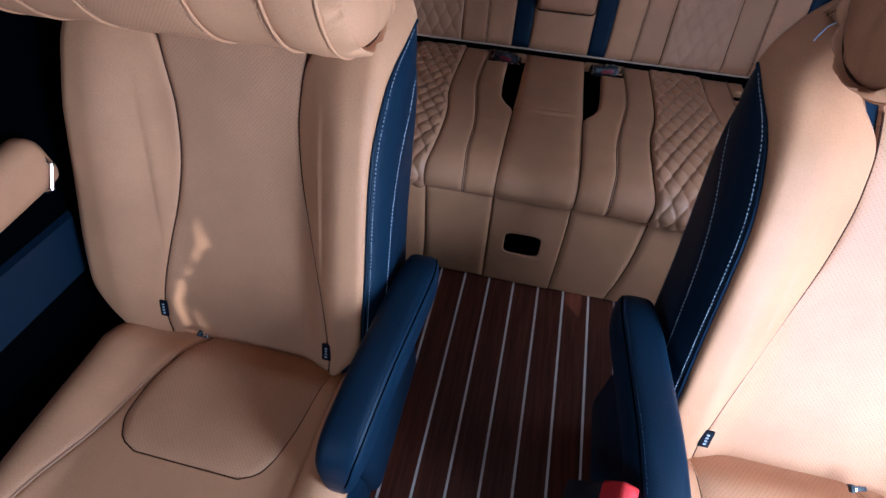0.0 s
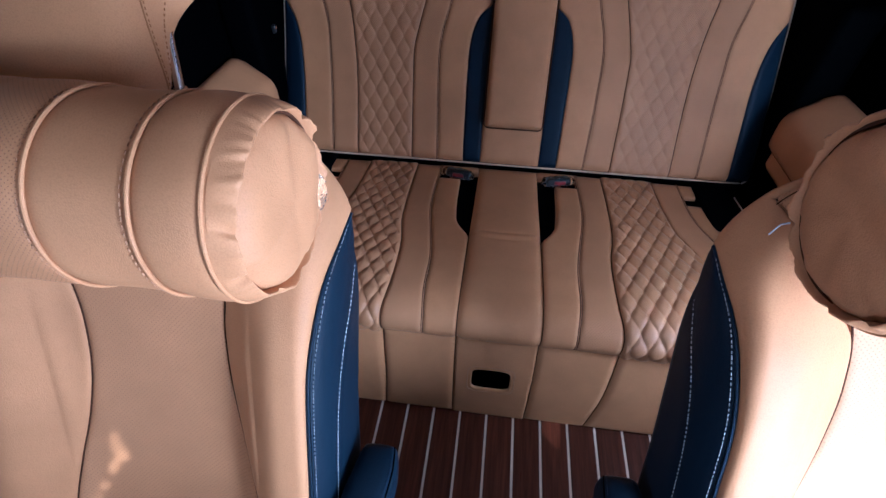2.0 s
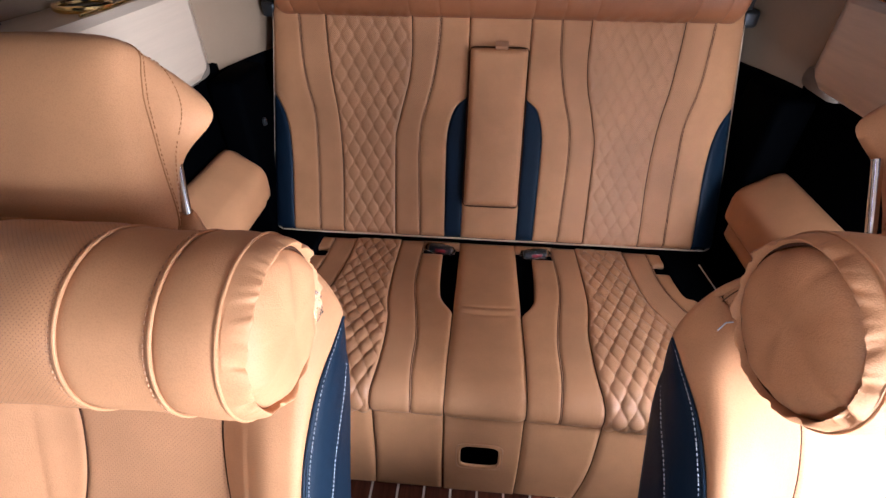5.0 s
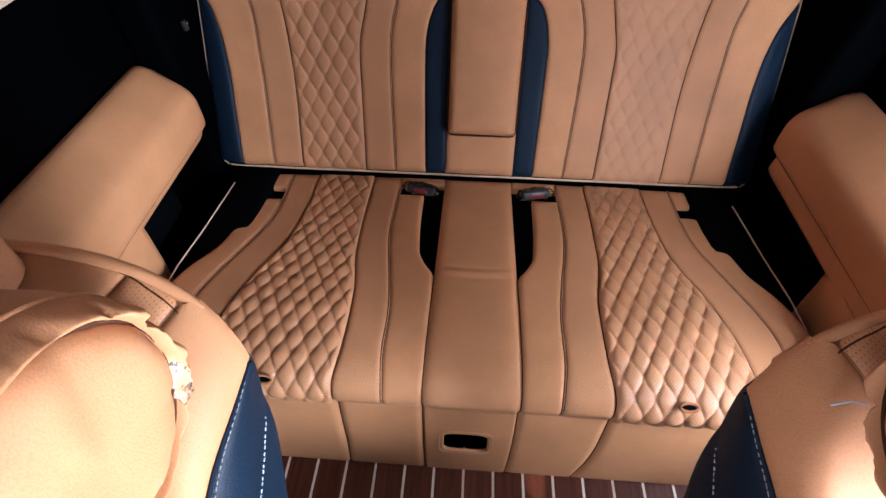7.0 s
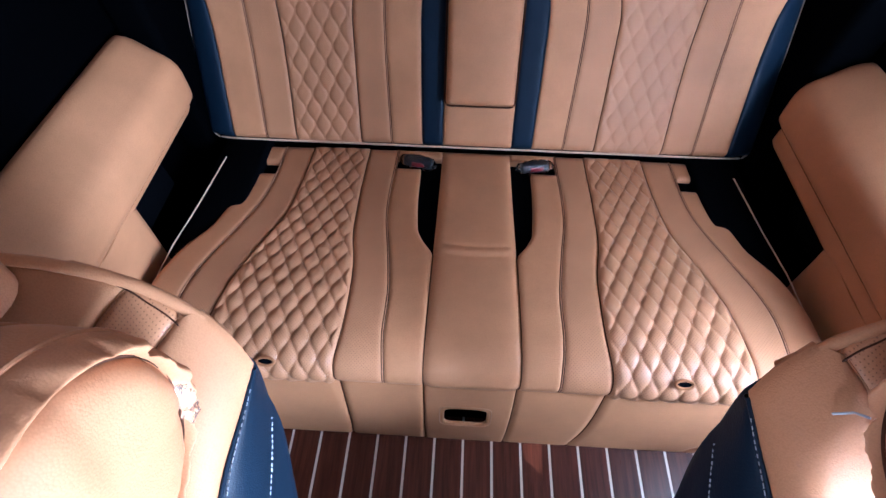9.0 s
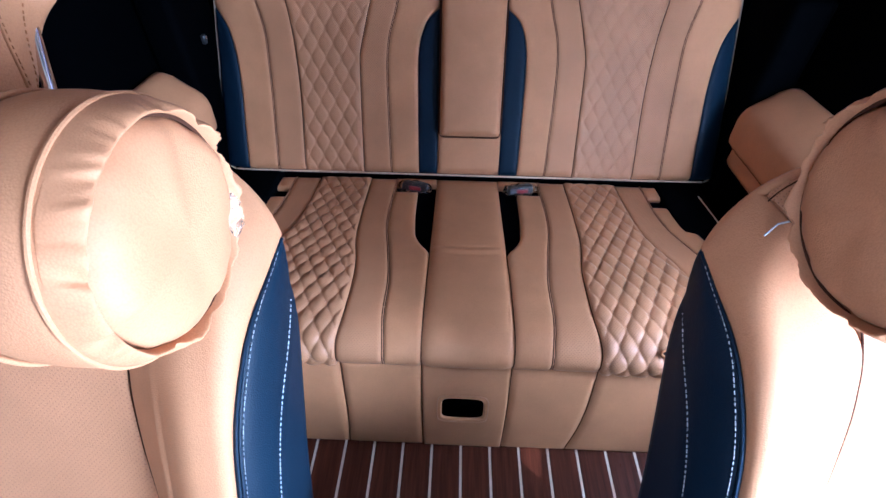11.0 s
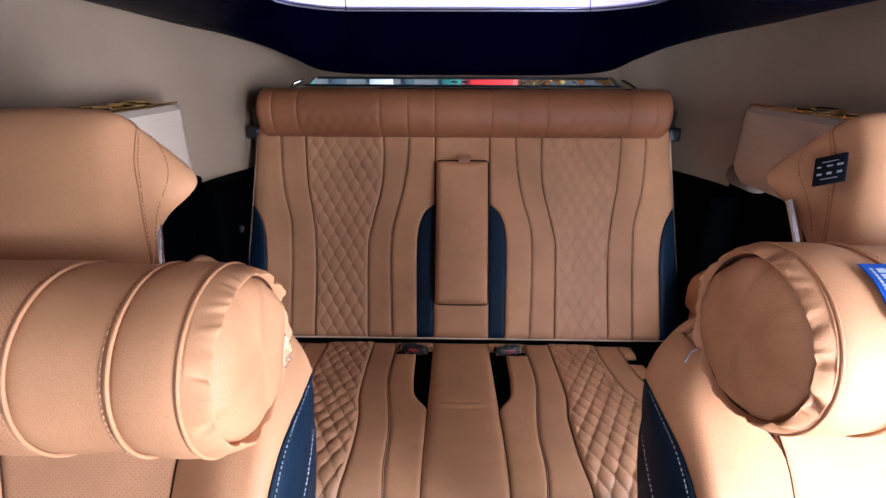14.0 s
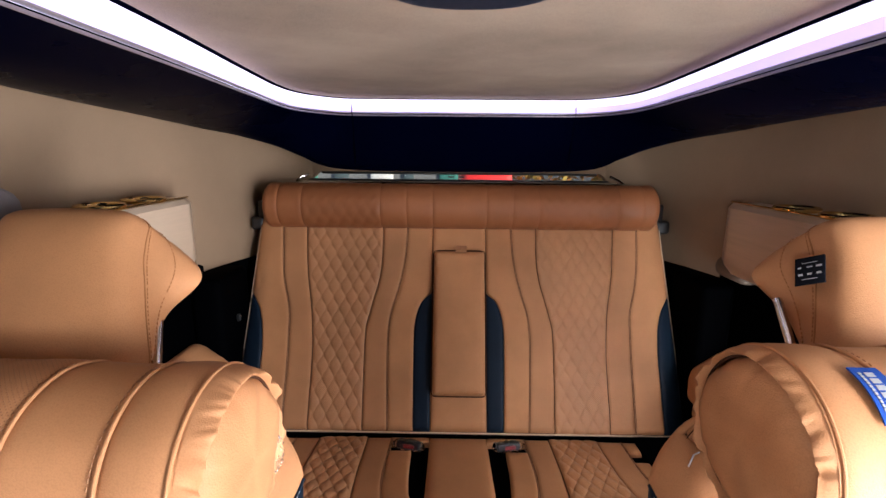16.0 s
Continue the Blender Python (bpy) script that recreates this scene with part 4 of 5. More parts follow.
def chair(cx, sgn):
    """A captain's chair; its aisle side is the one towards x = 0."""
    O = Vector((cx, -0.475, 0.262))
    WIDE = interp([(-0.06, 0.045), (0.03, 0.060), (0.12, 0.062), (0.3, 0.050), (0.45, 0.034), (0.55, 0.026), (0.62, 0.0)])  # the side away from the aisle is fuller
    seat = thing("captain_chair", (cx, -0.70, 0.0), "tan leather captain's chair with navy sides and perforated centre", "armchair", "captain's chairs")

    def place(u, v, w):
        return O + Vector((u, 0, 0)) + CU * v + CN * w

    def half(u, v):
        return HALF(v) + (WIDE(v) * (1.0 if sgn < 0 else 0.3) if u * sgn > 0 else 0.0)

    def face(u, v):
        r = min(abs(u) / half(u, v), 1.0)
        base = -0.070 * max(0.0, (v - 0.47) / 0.21) ** 1.7
        bol = 0.043 * step(0.36, 0.72, abs(u) * HALF(v) / half(u, v) / 0.265) * BOLSTER(v)
        dish = 0.012 * math.sin(math.pi * min(max(v / 0.55, 0), 1)) * (1 - min(abs(u) / 0.14, 1) ** 2)
        fold = 0.0024 * step(0.1480, 0.1530, abs(u)) * (1 - step(0.1525, 0.205, abs(u))) * step(0.12, 0.28, v) * (1 - step(0.38, 0.49, v))
        top = base + bol - dish - fold
        k = step(0.50, 0.585, v)
        drop = (0.075 * (1 - k) + max(0.012, top - EDGE_W) * k) * max(0.0, (r - 0.82) / 0.18) ** 2
        return top - drop

    def surf(u, v):
        return place(u, v, face(u, v))

    SIDE_FOLD = interp([(-0.06, 0.44), (0.10, 0.45), (0.25, 0.49), (0.36, 0.56), (0.42, 0.66), (0.47, 0.80), (0.51, 0.97), (0.7, 1.0)])

    def side_point(s, v, q):
        """From the front seam (q = 0) round the side to the back edge (q = 1)."""
        hw = half(s, v)
        us = min(SEAM(v) + hw - HALF(v), hw)
        k = step(0.44, 0.575, v)
        a = Vector((us, face(s * us, v) + 0.001))
        b = Vector((hw + 0.006 * (1 - k), face(s * us, v) - 0.028 * (1 - k)))
        c = Vector((hw - 0.004 - 0.004 * k, -0.095 * (1 - k) + (EDGE_W - 0.012) * k))
        bend = lambda f: a * (1 - f) ** 2 + b * 2 * f * (1 - f) + c * f * f
        fold = SIDE_FOLD(v)
        p = bend(q)
        if q > fold:
            p = p.lerp(bend(fold).lerp(c, (q - fold) / (1.001 - fold)), 0.8)
        p.x -= 0.0016 * math.exp(-(((q - fold) / 0.03) ** 2))
        return place(s * p.x, v, p.y)

    # core of the backrest, in navy leather at the sides and behind
    rings = []
    for v in [-0.05] + list(np.linspace(0.0, 0.56, 29)) + [0.572, 0.585, 0.60, 0.615]:
        ring = []
        k = step(0.44, 0.575, v)
        inset = 0.030 * step(0.572, 0.60, v)
        lo, hi = half(-1, v) - inset, half(1, v) - inset
        us = [min(SEAM(v) + half(s, v) - HALF(v), half(s, v) - inset) for s in (-1, 1)]
        ring += [surf(u, v) - CN * (0.008 + inset * 0.4) for u in np.linspace(-us[0], us[1], 21)]
        if inset < 0.001:
            ring += [side_point(1, v, q) for q in np.linspace(0.06, 1.0, 24)]
        else:
            ring += [place(hi, v, EDGE_W - 0.012 * q) for q in np.linspace(0.06, 1.0, 24)]
        back_w = -0.118 * (1 - k) + (EDGE_W - 0.012 + 0.010 * step(0.575, 0.61, v)) * k
        ring += [place(u, v, back_w) for u in np.linspace(hi - 0.03 - 0.02 * k, -lo + 0.03 + 0.02 * k, 7)]
        if inset < 0.001:
            ring += [side_point(-1, v, q) for q in np.linspace(1.0, 0.06, 24)]
        else:
            ring += [place(-lo, v, EDGE_W - 0.012 * q) for q in np.linspace(1.0, 0.06, 24)]
        rings.append(ring)
    back = part("backrest", loft(rings), navy, seat, "reclined backrest, navy sides and tan front", sharp=50)
    out = CN
    panel("perforated_centre", tan_perf, back, mirror(CENTRE), CENTRE, surf, -0.02, 0.555, out, 24, 60, puff=0.003, edge=0.004)
    rim_at = lambda v: HALF(v) - 0.011
    yoke_to = lambda v: min(BAND_IN(v), rim_at(v))
    panel("yoke", tan, back, mirror(yoke_to), yoke_to, surf, 0.557, 0.680, out, 26, 24, puff=0.003, edge=0.004, skirt=0.012)
    # piped roll along the top rim, between the two bands
    rim_v = list(np.linspace(0.634, 0.6879, 26))
    rim = [place(-HALF(v) + 0.004, v - 0.004, EDGE_W + 0.002) for v in rim_v] + [place(HALF(v) - 0.004, v - 0.004, EDGE_W + 0.002) for v in rim_v[::-1]]
    tail = [(v, 0.6 * (0.634 - v)) for v in (0.60, 0.612, 0.624)]
    rim = [place(-HALF(v) + 0.004 + d, v - 0.004, EDGE_W + 0.002 - d) for v, d in tail] + rim + [place(HALF(v) - 0.004 - d, v - 0.004, EDGE_W + 0.002 - d) for v, d in tail[::-1]]
    part("rim_roll", tube(rim, 0.0056, 10), tan, back, "piped roll along the top rim")
    seam_line = [surf(-rim_at(v) , v - 0.004) + CN * 0.003 for v in np.linspace(0.634, 0.684, 24)]
    seam_line += [surf(rim_at(v), v - 0.004) + CN * 0.003 for v in np.linspace(0.684, 0.634, 24)]
    part("rim_seam", tube(seam_line, 0.0008), seam_dark, back)
    for s in (-1, 1):
        flip = (lambda line: line) if s > 0 else mirror
        wing_edge = lambda v: min(SEAM(v) + half(s, v) - HALF(v), half(s, v)) if v < 0.578 else half(s, v)
        wing_in = lambda v: CENTRE(v) + (BAND_OUT(v) - CENTRE(v)) * step(0.49, 0.55, v)
        panel("wing", tan, back, flip(wing_in), flip(lambda v: max(wing_edge(v), wing_in(v) + 0.004)), surf, -0.02, 0.637, out, 60, 80, puff=0.004, edge=0.004, skirt=0.014, ends=(True, False))
        panel("shoulder_band", tan_band, back, flip(lambda v: min(BAND_IN(v), rim_at(v) - 0.002)), flip(lambda v: max(min(BAND_OUT(v), rim_at(v)), min(BAND_IN(v), rim_at(v) - 0.002) + 0.001)), surf, 0.556, 0.664, out, 12, 24, puff=0.0028, edge=0.004, skirt=0.012)
        seam_cord("band_seam", flip(BAND_IN), surf, 0.556, 0.661, out, back, thread_tan, -0.0002, 0.0008, 20)
        seam_cord("band_seam", flip(BAND_OUT), surf, 0.54, 0.634, out, back, thread_tan, -0.0002, 0.0008, 20)
        seam_cord("seam", flip(CENTRE), surf, -0.015, 0.54, out, back, seam_dark, -0.0005, 0.0013, 50)
        # stitching on the navy side
        for line, v0, v1 in ((const(0.095), 0.02, 0.568), (lambda v: SIDE_FOLD(v) - 0.02, 0.05, 0.505)):
            pts = []
            for v in np.linspace(v0, v1, 60):
                q = line(v)
                a, b, c = side_point(s, v, q), side_point(s, v + 0.002, q), side_point(s, v, q + 0.01)
                n = (b - a).cross(c - a).normalized()
                n = n if n.x * s > 0 else -n
                pts.append((a + n * (0.0014 if q < 0.2 else 0.0005), n))
            part("stitching", dashes(pts, 0.0034, 0.0026, 0.0011 if line(0.2) < 0.2 else 0.0006), thread_white, back, "row of pale stitching")
        part("side_piping", tube([side_point(s, v, 0.03) for v in np.linspace(-0.02, 0.575, 60)], 0.0020), navy, back)
        # woven tags at the foot of the centre panel
        p, n = frame_at(surf, s * (CENTRE(0.045) + 0.001), 0.045, out)
        bm = box(-0.008, 0.008, -0.0015, 0.0015, -0.017, 0.017, 0.001)
        bm.transform(Matrix.Translation(p + n * 0.006) @ CN.to_track_quat("-Y", "Z").to_matrix().to_4x4())
        tag = part("woven_tag", bm, black_label, back, "small black woven tag")
        bars = bmesh.new()
        for i in range(4):
            one = box(-0.002, 0.002, -0.0022, -0.0012, -0.011 + i * 0.006, -0.008 + i * 0.006)
            bars = merged(bars, one)
        bars.transform(Matrix.Translation(p + n * 0.006) @ CN.to_track_quat("-Y", "Z").to_matrix().to_4x4())
        part("tag_bars", bars, label_white, tag)
    # ---- seat cushion
    zt = 0.275
    lip = -0.985

    def seat_surf(u, y):
        side = 0.026 * step(0.15, 0.225, abs(u))
        roll = 0.06 * max(0.0, (abs(u) - 0.225) / 0.055) ** 2
        nose = 0.07 * max(0.0, (-0.88 - y) / 0.12) ** 2
        rear = 0.034 * step(-0.545, -0.475, y)
        return Vector((cx + u, y, zt + side - roll - nose - rear + 0.012 * step(-0.5, -0.8, y)))

    up = (0, 0, 1)
    body = part("seat_cushion", loft([[(cx + s * u, y, z) for s, u, z in ((-1, 0.272, 0.10), (-1, 0.276, 0.20), (-1, 0.262, seat_surf(0.262, y).z - 0.012), (-1, 0.2, seat_surf(0.2, y).z - 0.014), (-1, 0.14, seat_surf(0.14, y).z - 0.014), (1, 0.14, seat_surf(0.14, y).z - 0.014), (1, 0.2, seat_surf(0.2, y).z - 0.014), (1, 0.262, seat_surf(0.262, y).z - 0.012), (1, 0.276, 0.20), (1, 0.272, 0.10))] for y in np.linspace(lip, -0.36, 12)]), navy, seat, "seat cushion with navy valance", sharp=50)
    # insert panel with rounded front corners, given on the side towards the aisle (+) and away from it (-)
    IN = interp([(-0.705, 0.10), (-0.695, 0.122), (-0.675, 0.138), (-0.64, 0.150), (-0.56, 0.164), (-0.44, 0.182)])
    AWAY = interp([(-0.705, 0.075), (-0.695, 0.10), (-0.675, 0.118), (-0.65, 0.127), (-0.60, 0.124), (-0.52, 0.098), (-0.44, 0.070)])
    G_IN = interp([(lip, 0.192), (-0.7, 0.192), (-0.44, 0.198)])
    G_AWAY = interp([(lip, 0.215), (-0.8, 0.196), (-0.66, 0.150), (-0.60, 0.134), (-0.52, 0.108), (-0.44, 0.086)])
    t = -sgn
    lo = (lambda a, b: (a, b)) if t > 0 else (lambda a, b: (mirror(b), mirror(a)))
    w = lambda line, k: (lambda y: k * line(y))
    aisle = w(IN, t)
    away = w(AWAY, -t)
    panel("seat_insert", tan_perf, body, away, aisle, seat_surf, -0.705, -0.40, up, 24, 30, puff=0.010, edge=0.008, sink=-0.0030)
    panel("seat_front", tan, body, w(G_AWAY, -t), w(G_IN, t), seat_surf, lip, -0.40, up, 24, 60, puff=0.004)
    panel("seat_bolster", tan, body, w(G_IN, t), const(t * 0.268), seat_surf, lip, -0.38, up, 12, 30, puff=0.004)
    panel("seat_bolster", tan, body, const(-t * 0.268), w(G_AWAY, -t), seat_surf, lip, -0.38, up, 12, 30, puff=0.004)
    seam_cord("seam", w(G_AWAY, -t), seat_surf, lip + 0.02, -0.46, up, body, tan_seam, 0.002, 0.002, 30)
    loop = [frame_at(seat_surf, aisle(y), y, Vector(up))[0] + Vector((0, 0, 0.0042)) for y in np.linspace(-0.45, -0.7045, 30)]
    loop += [frame_at(seat_surf, away(y), y, Vector(up))[0] + Vector((0, 0, 0.0042)) for y in np.linspace(-0.7045, -0.45, 30)]
    part("insert_seam", tube(loop, 0.0010), seam_dark, body)
    part("pedestal", box(cx - 0.19, cx + 0.19, -0.86, -0.42, 0.0, 0.13, 0.02), black_plastic, seat)
    # ---- armrest on the aisle side
    x0 = cx + t * 0.297
    splay = lambda y: -t * 0.036 * min(max((-0.36 - y) / 0.31, 0.0), 1.0)  # the arms spread towards their tips
    path = [(-0.315, 0.425, 0.55, 0), (-0.33, 0.435, 0.82, 0), (-0.40, 0.440, 1.0, 0), (-0.52, 0.440, 1.0, 0), (-0.62, 0.434, 1.0, 0.009), (-0.665, 0.424, 0.9, 0.018), (-0.684, 0.408, 0.62, 0.027), (-0.690, 0.398, 0.35, 0.030)]
    rows = [interp([(i, p[c]) for i, p in enumerate(path)]) for c in range(4)]

    def arm_at(f, a, lift=0.0):
        y, z, k, dip = (row(f) for row in rows)
        ca, sa = math.cos(a), math.sin(a)
        k = k + lift
        return Vector((x0 + splay(y) + 0.035 * k * math.copysign(abs(ca) ** 0.55, ca), y, z - 0.042 - dip + 0.042 * k * math.copysign(abs(sa) ** 0.55, sa)))

    rings = [[arm_at(f, 2 * math.pi * j / 32) for j in range(32)] for f in np.linspace(0, 7, 43)]
    arm = part("armrest", loft(rings), navy, seat, "padded navy leather armrest with stitched edge", sharp=55)
    turn = lambda deg: radians(deg if t > 0 else 180 - deg)
    part("arm_seam", tube([arm_at(f, turn(42), 0.01) for f in np.linspace(0.6, 6.4, 60)], 0.0011), black_navy, arm)
    part("arm_stitching", dashes([(arm_at(f, turn(56), 0.012), Vector((t * 0.4, 0, 0.9))) for f in np.linspace(0.8, 6.2, 60)], 0.0032, 0.0024, 0.0008), navy_thread, arm)
    part("arm_support", box(*sorted((x0 - t * 0.048, x0 - t * 0.004)), -0.65, -0.38, 0.12, 0.372, 0.018, 3), navy, seat)
    # ---- headrest
    hx = cx + sgn * 0.066
    HU, HN = Vector((sgn * 0.20, 0.60, 0.78)).normalized(), Vector((0, -0.80, 0.60))
    HC = Vector((hx, -0.128, 1.008))
    rings = []
    waist = interp([(-0.16, 0.93), (-0.12, 0.90), (-0.066, 0.85), (0.0, 0.80), (0.05, 0.75), (0.08, 0.755), (0.10, 0.79), (0.13, 0.80)])
    tip_at = 0.045 if sgn < 0 else 0.058
    for d, a, b, e, tip in ((0.0132, 0.003, 0.003, 0.9, 0), (0.0130, 0.020, 0.020, 0.7, 0), (0.0127, 0.040, 0.040, 0.5, 0), (0.012, 0.060, 0.060, 0.40, 0), (0.011, 0.090, 0.088, 0.33, 0), (0.007, 0.108, 0.103, 0.29, 0), (0.0, 0.118, 0.111, 0.28, 0), (-0.012, 0.124, 0.114, 0.30, 0), (-0.022, 0.127, 0.114, 0.32, 0.0), (-0.026, 0.1275, 0.113, 0.33, 0.002), (-0.040, 0.129, 0.110, 0.36, 0.012), (-0.052, 0.130, 0.107, 0.40, 0.022), (-0.056, 0.130, 0.106, 0.42, 0.026), (-0.068, 0.130, 0.101, 0.48, 0.040), (-0.080, 0.127, 0.094, 0.55, 0.051), (-0.088, 0.121, 0.087, 0.60, 0.050), (-0.097, 0.10, 0.068, 0.70, 0.030), (-0.106, 0.05, 0.035, 0.80, 0.010)):
        ring = []
        for k in range(128):
            ang = 2 * math.pi * (k + 0.5) / 128
            ca, sa = math.cos(ang), math.sin(ang)
            m = 2 / e
            r = (abs(ca / a) ** m + abs(sa / b) ** m) ** (-1 / m)
            x, y = r * ca * (1.18 if ca * sgn > 0 else 1.0), r * sa * (1.2 if sa < 0 else 1.0)
            rise = y - tip_at
            peak = max(0.0, 1 - (rise / 0.080) ** 1.7) if rise > 0 else math.exp(-((rise / 0.044) ** 2))
            tuck = 0.15 * step(0.02, -0.07, y) * step(-0.03, -0.085, d)  # narrower low down at the back
            x = x * waist(y) * (1 - tuck) + math.copysign(tip * peak, x) * min(1.0, abs(x) / 0.06)
            ring.append(HC + Vector((x, 0, 0)) + HU * y + HN * (d - 0.010 * (x / 0.11) ** 2 - 0.012 * (y / 0.1) ** 2 * (d > -0.03)))
        rings.append(ring)
    head = thing("headrest", (hx, -0.1, 0.9), "tan leather headrest on chrome posts above the chair", "headrest", "chair headrests")
    part("cushion", loft(rings), tan, head, sharp=60)
    for ri, lift in ((8, 0.0012), (11, 0.0012)):
        ring = rings[ri]
        mid = sum(ring, Vector()) / len(ring)
        if ri == 8:
            part("seam", tube([p + (p - mid).normalized() * 0.0004 for p in ring], 0.0010, 5, True), thread_tan, head)
        part("stitching", dashes([(p.lerp(q, 0.9 if ri == 8 else 0.3) + (p - mid).normalized() * 0.0006, (p - mid).normalized()) for p, q in zip(ring + ring[:1], rings[ri + 1] + rings[ri + 1][:1])], 0.0035, 0.0025, 0.0008), thread_tan, head)
    for s in (-1, 1):
        px = (-0.424 if sgn < 0 else 0.430) if s == -sgn else hx + s * 0.142
        part("post", tube([(px + (0.026 if sgn < 0 else 0.0) * sgn, -0.056, 0.968), (px + (0.012 if sgn < 0 else 0.0) * sgn, -0.090, 0.922), (px, -0.120, 0.880), (px, -0.140, 0.84)], 0.0058, 10), chrome, head, "chrome post")
        part("post_collar", loft([[(px + r * math.cos(a), y + r * math.sin(a), z) for a in [2 * math.pi * i / 20 for i in range(20)]] for y, z, r in ((-0.119, 0.883, 0.008), (-0.126, 0.876, 0.015), (-0.138, 0.858, 0.026), (-0.150, 0.835, 0.034))]), tan, head, "leather collar round the post")
    if cx > 0:
        # care label with small pictograms, sewn across the seam
        ex = (Vector((1, 0, 0)) * 0.62 + HN * 0.78).normalized()
        ex = (ex - HU * 0.10).normalized()
        ez = ex.cross(HU).normalized()
        ez = ez if ez.x < 0 else -ez
        m = Matrix((ex, (HU + ex * 0.10).normalized(), ez)).transposed().to_4x4()
        m.translation = HC + Vector((-0.1265, 0, 0)) + HU * 0.028 + HN * -0.030 + ex * 0.0180 + ez * 0.003
        bm = box(-0.0165, 0.0165, -0.0195, 0.0195, -0.001, 0.0015, 0.0008)
        bm.transform(m)
        label = part("care_label", bm, black_label, head, "black woven care label with white pictograms")
        bars = bmesh.new()
        for x, y, wd, ht in ((-0.006, 0.010, 0.004, 0.005), (-0.006, 0.0, 0.004, 0.005), (-0.006, -0.010, 0.004, 0.005), (0.004, 0.010, 0.004, 0.006), (0.004, 0.0, 0.003, 0.006), (-0.013, 0.0, 0.001, 0.017), (0.010, 0.0, 0.001, 0.017), (0.004, -0.011, 0.003, 0.004)):
            bars = merged(bars, box(y - ht / 2, y + ht / 2, x - wd / 2 + 0.0015, x + wd / 2, 0.0014, 0.0021))
        bars.transform(m)
        part("pictograms", bars, label_white, label)
    # ---- neck roll hanging in front of the headrest
    t = -sgn
    PY, PZ, PR = (-0.282, 0.861, 0.0965) if cx < 0 else (-0.256, 0.878, 0.0975)
    pillow = thing("neck_roll", (cx, PY, PZ - PR), "round tan leather neck roll with piped rings and gathered ends", "neck pillow", "neck rolls")
    half = 0.245 if cx < 0 else 0.235
    inner_end = 0.2305 if cx < 0 else 0.2665
    xm = t * -inner_end - t * half
    rng = random.Random(3 if cx < 0 else 5)
    ring_x = [half - 0.028, half - (0.087 if cx < 0 else 0.094), half - 0.174]
    xs = sorted(set([round(v, 5) for v in np.linspace(0, half - 0.028, 60)] + [round(r + d, 5) for r in ring_x for d in (-0.004, -0.002, 0.002, 0.004)]))
    xs = [-x for x in xs[::-1] if x > 0] + xs
    rings = []
    for x in xs:
        near = min(abs(abs(x) - r) for r in ring_x)
        end = half - abs(x)
        r0 = PR - 0.0030 * math.exp(-near / 0.006) + 0.0015 * math.sin(abs(x) * 40)
        ring = []
        for k in range(72):
            a = 2 * math.pi * k / 72
            wob = 0.0016 * noise.noise(Vector((x * 14, math.cos(a) * 2.2, math.sin(a) * 2.2 + cx * 9)))
            rr = r0 + wob
            ring.append(Vector((xm + x, PY + rr * math.cos(a), PZ + rr * 0.985 * math.sin(a))))
        rings.append(ring)
    inner = [i for i, x in enumerate(xs) if abs(x) <= ring_x[2] + 0.001]
    part("sleeve", loft(rings[: inner[0] + 1], caps=False), tan, pillow, sharp=70)
    part("sleeve", loft(rings[inner[-1] :], caps=False), tan, pillow, sharp=70)
    bm = loft(rings[inner[0] : inner[-1] + 1], caps=False)
    uv = bm.loops.layers.uv.new("UVMap")
    for face in bm.faces:
        turns = [math.atan2(l.vert.co.z - PZ, PY - l.vert.co.y) for l in face.loops]
        round_back = max(turns) - min(turns) > math.pi
        for l, a in zip(face.loops, turns):
            l[uv].uv = (l.vert.co.x, PR * (a + 2 * math.pi if round_back and a < 0 else a))
    part("perforated_sleeve", bm, tan_band, pillow, "finely perforated tan leather", sharp=70)
    for s in (-1, 1):
        for r in ring_x:
            part("piping", tube([Vector((xm + s * r, PY + (PR + 0.0002) * math.cos(a), PZ + (PR + 0.0002) * 0.985 * math.sin(a))) for a in [2 * math.pi * k / 72 for k in range(72)]], 0.0019, 8, True), tan, pillow)
            if r != ring_x[0]:
                pts = [(Vector((xm + s * (r - 0.006), PY + (PR - 0.0002) * math.cos(a), PZ + (PR - 0.0002) * 0.985 * math.sin(a))), Vector((0, math.cos(a), math.sin(a)))) for a in [2 * math.pi * k / 72 for k in range(73)]]
                part("stitching", dashes(pts, 0.0035, 0.0030, 0.0006), tan_seam, pillow)
        # gathered rim and the soft disc in it
        phases = [rng.uniform(0, 6.28) for _ in range(5)]
        DISC = PR * 0.845
        lean = (0.35 if cx < 0 else 0.8) if s == t else 0.3  # the end cap is pulled round towards the front
        wide = lambda a: DISC + 0.085 * PR * lean * (1 - math.cos(a)) / 2
        pull = lambda a, f: -0.0075 * lean * (1 - f * math.cos(a))
        tucks = [(0.57 * i + rng.uniform(-0.2, 0.2), rng.choice((0.3, 0.6, 1.0))) for i in range(11)]

        def pucker(a):
            at = Vector((math.cos(a), math.sin(a), 0))
            p = noise.noise(at * 2.4 + Vector((phases[0], 0, 0))) * 1.2 + noise.noise(at * 5.2 + Vector((0, phases[1], 0))) * 1.0 + noise.noise(at * 11 + Vector((0, 0, phases[2]))) * 0.8 + noise.noise(at * 21 + Vector((phases[1], 0, 0))) * 0.6
            tuck = sum(g * math.exp(-(((a - c + math.pi) % (2 * math.pi) - math.pi) / 0.085) ** 2) for c, g in tucks)
            return -1.15 * tuck + 0.6 * p * (0.45 + 0.75 * max(0.0, noise.noise(at * 1.6 + Vector((phases[3], 3, 0))) + 0.5))

        rings = []
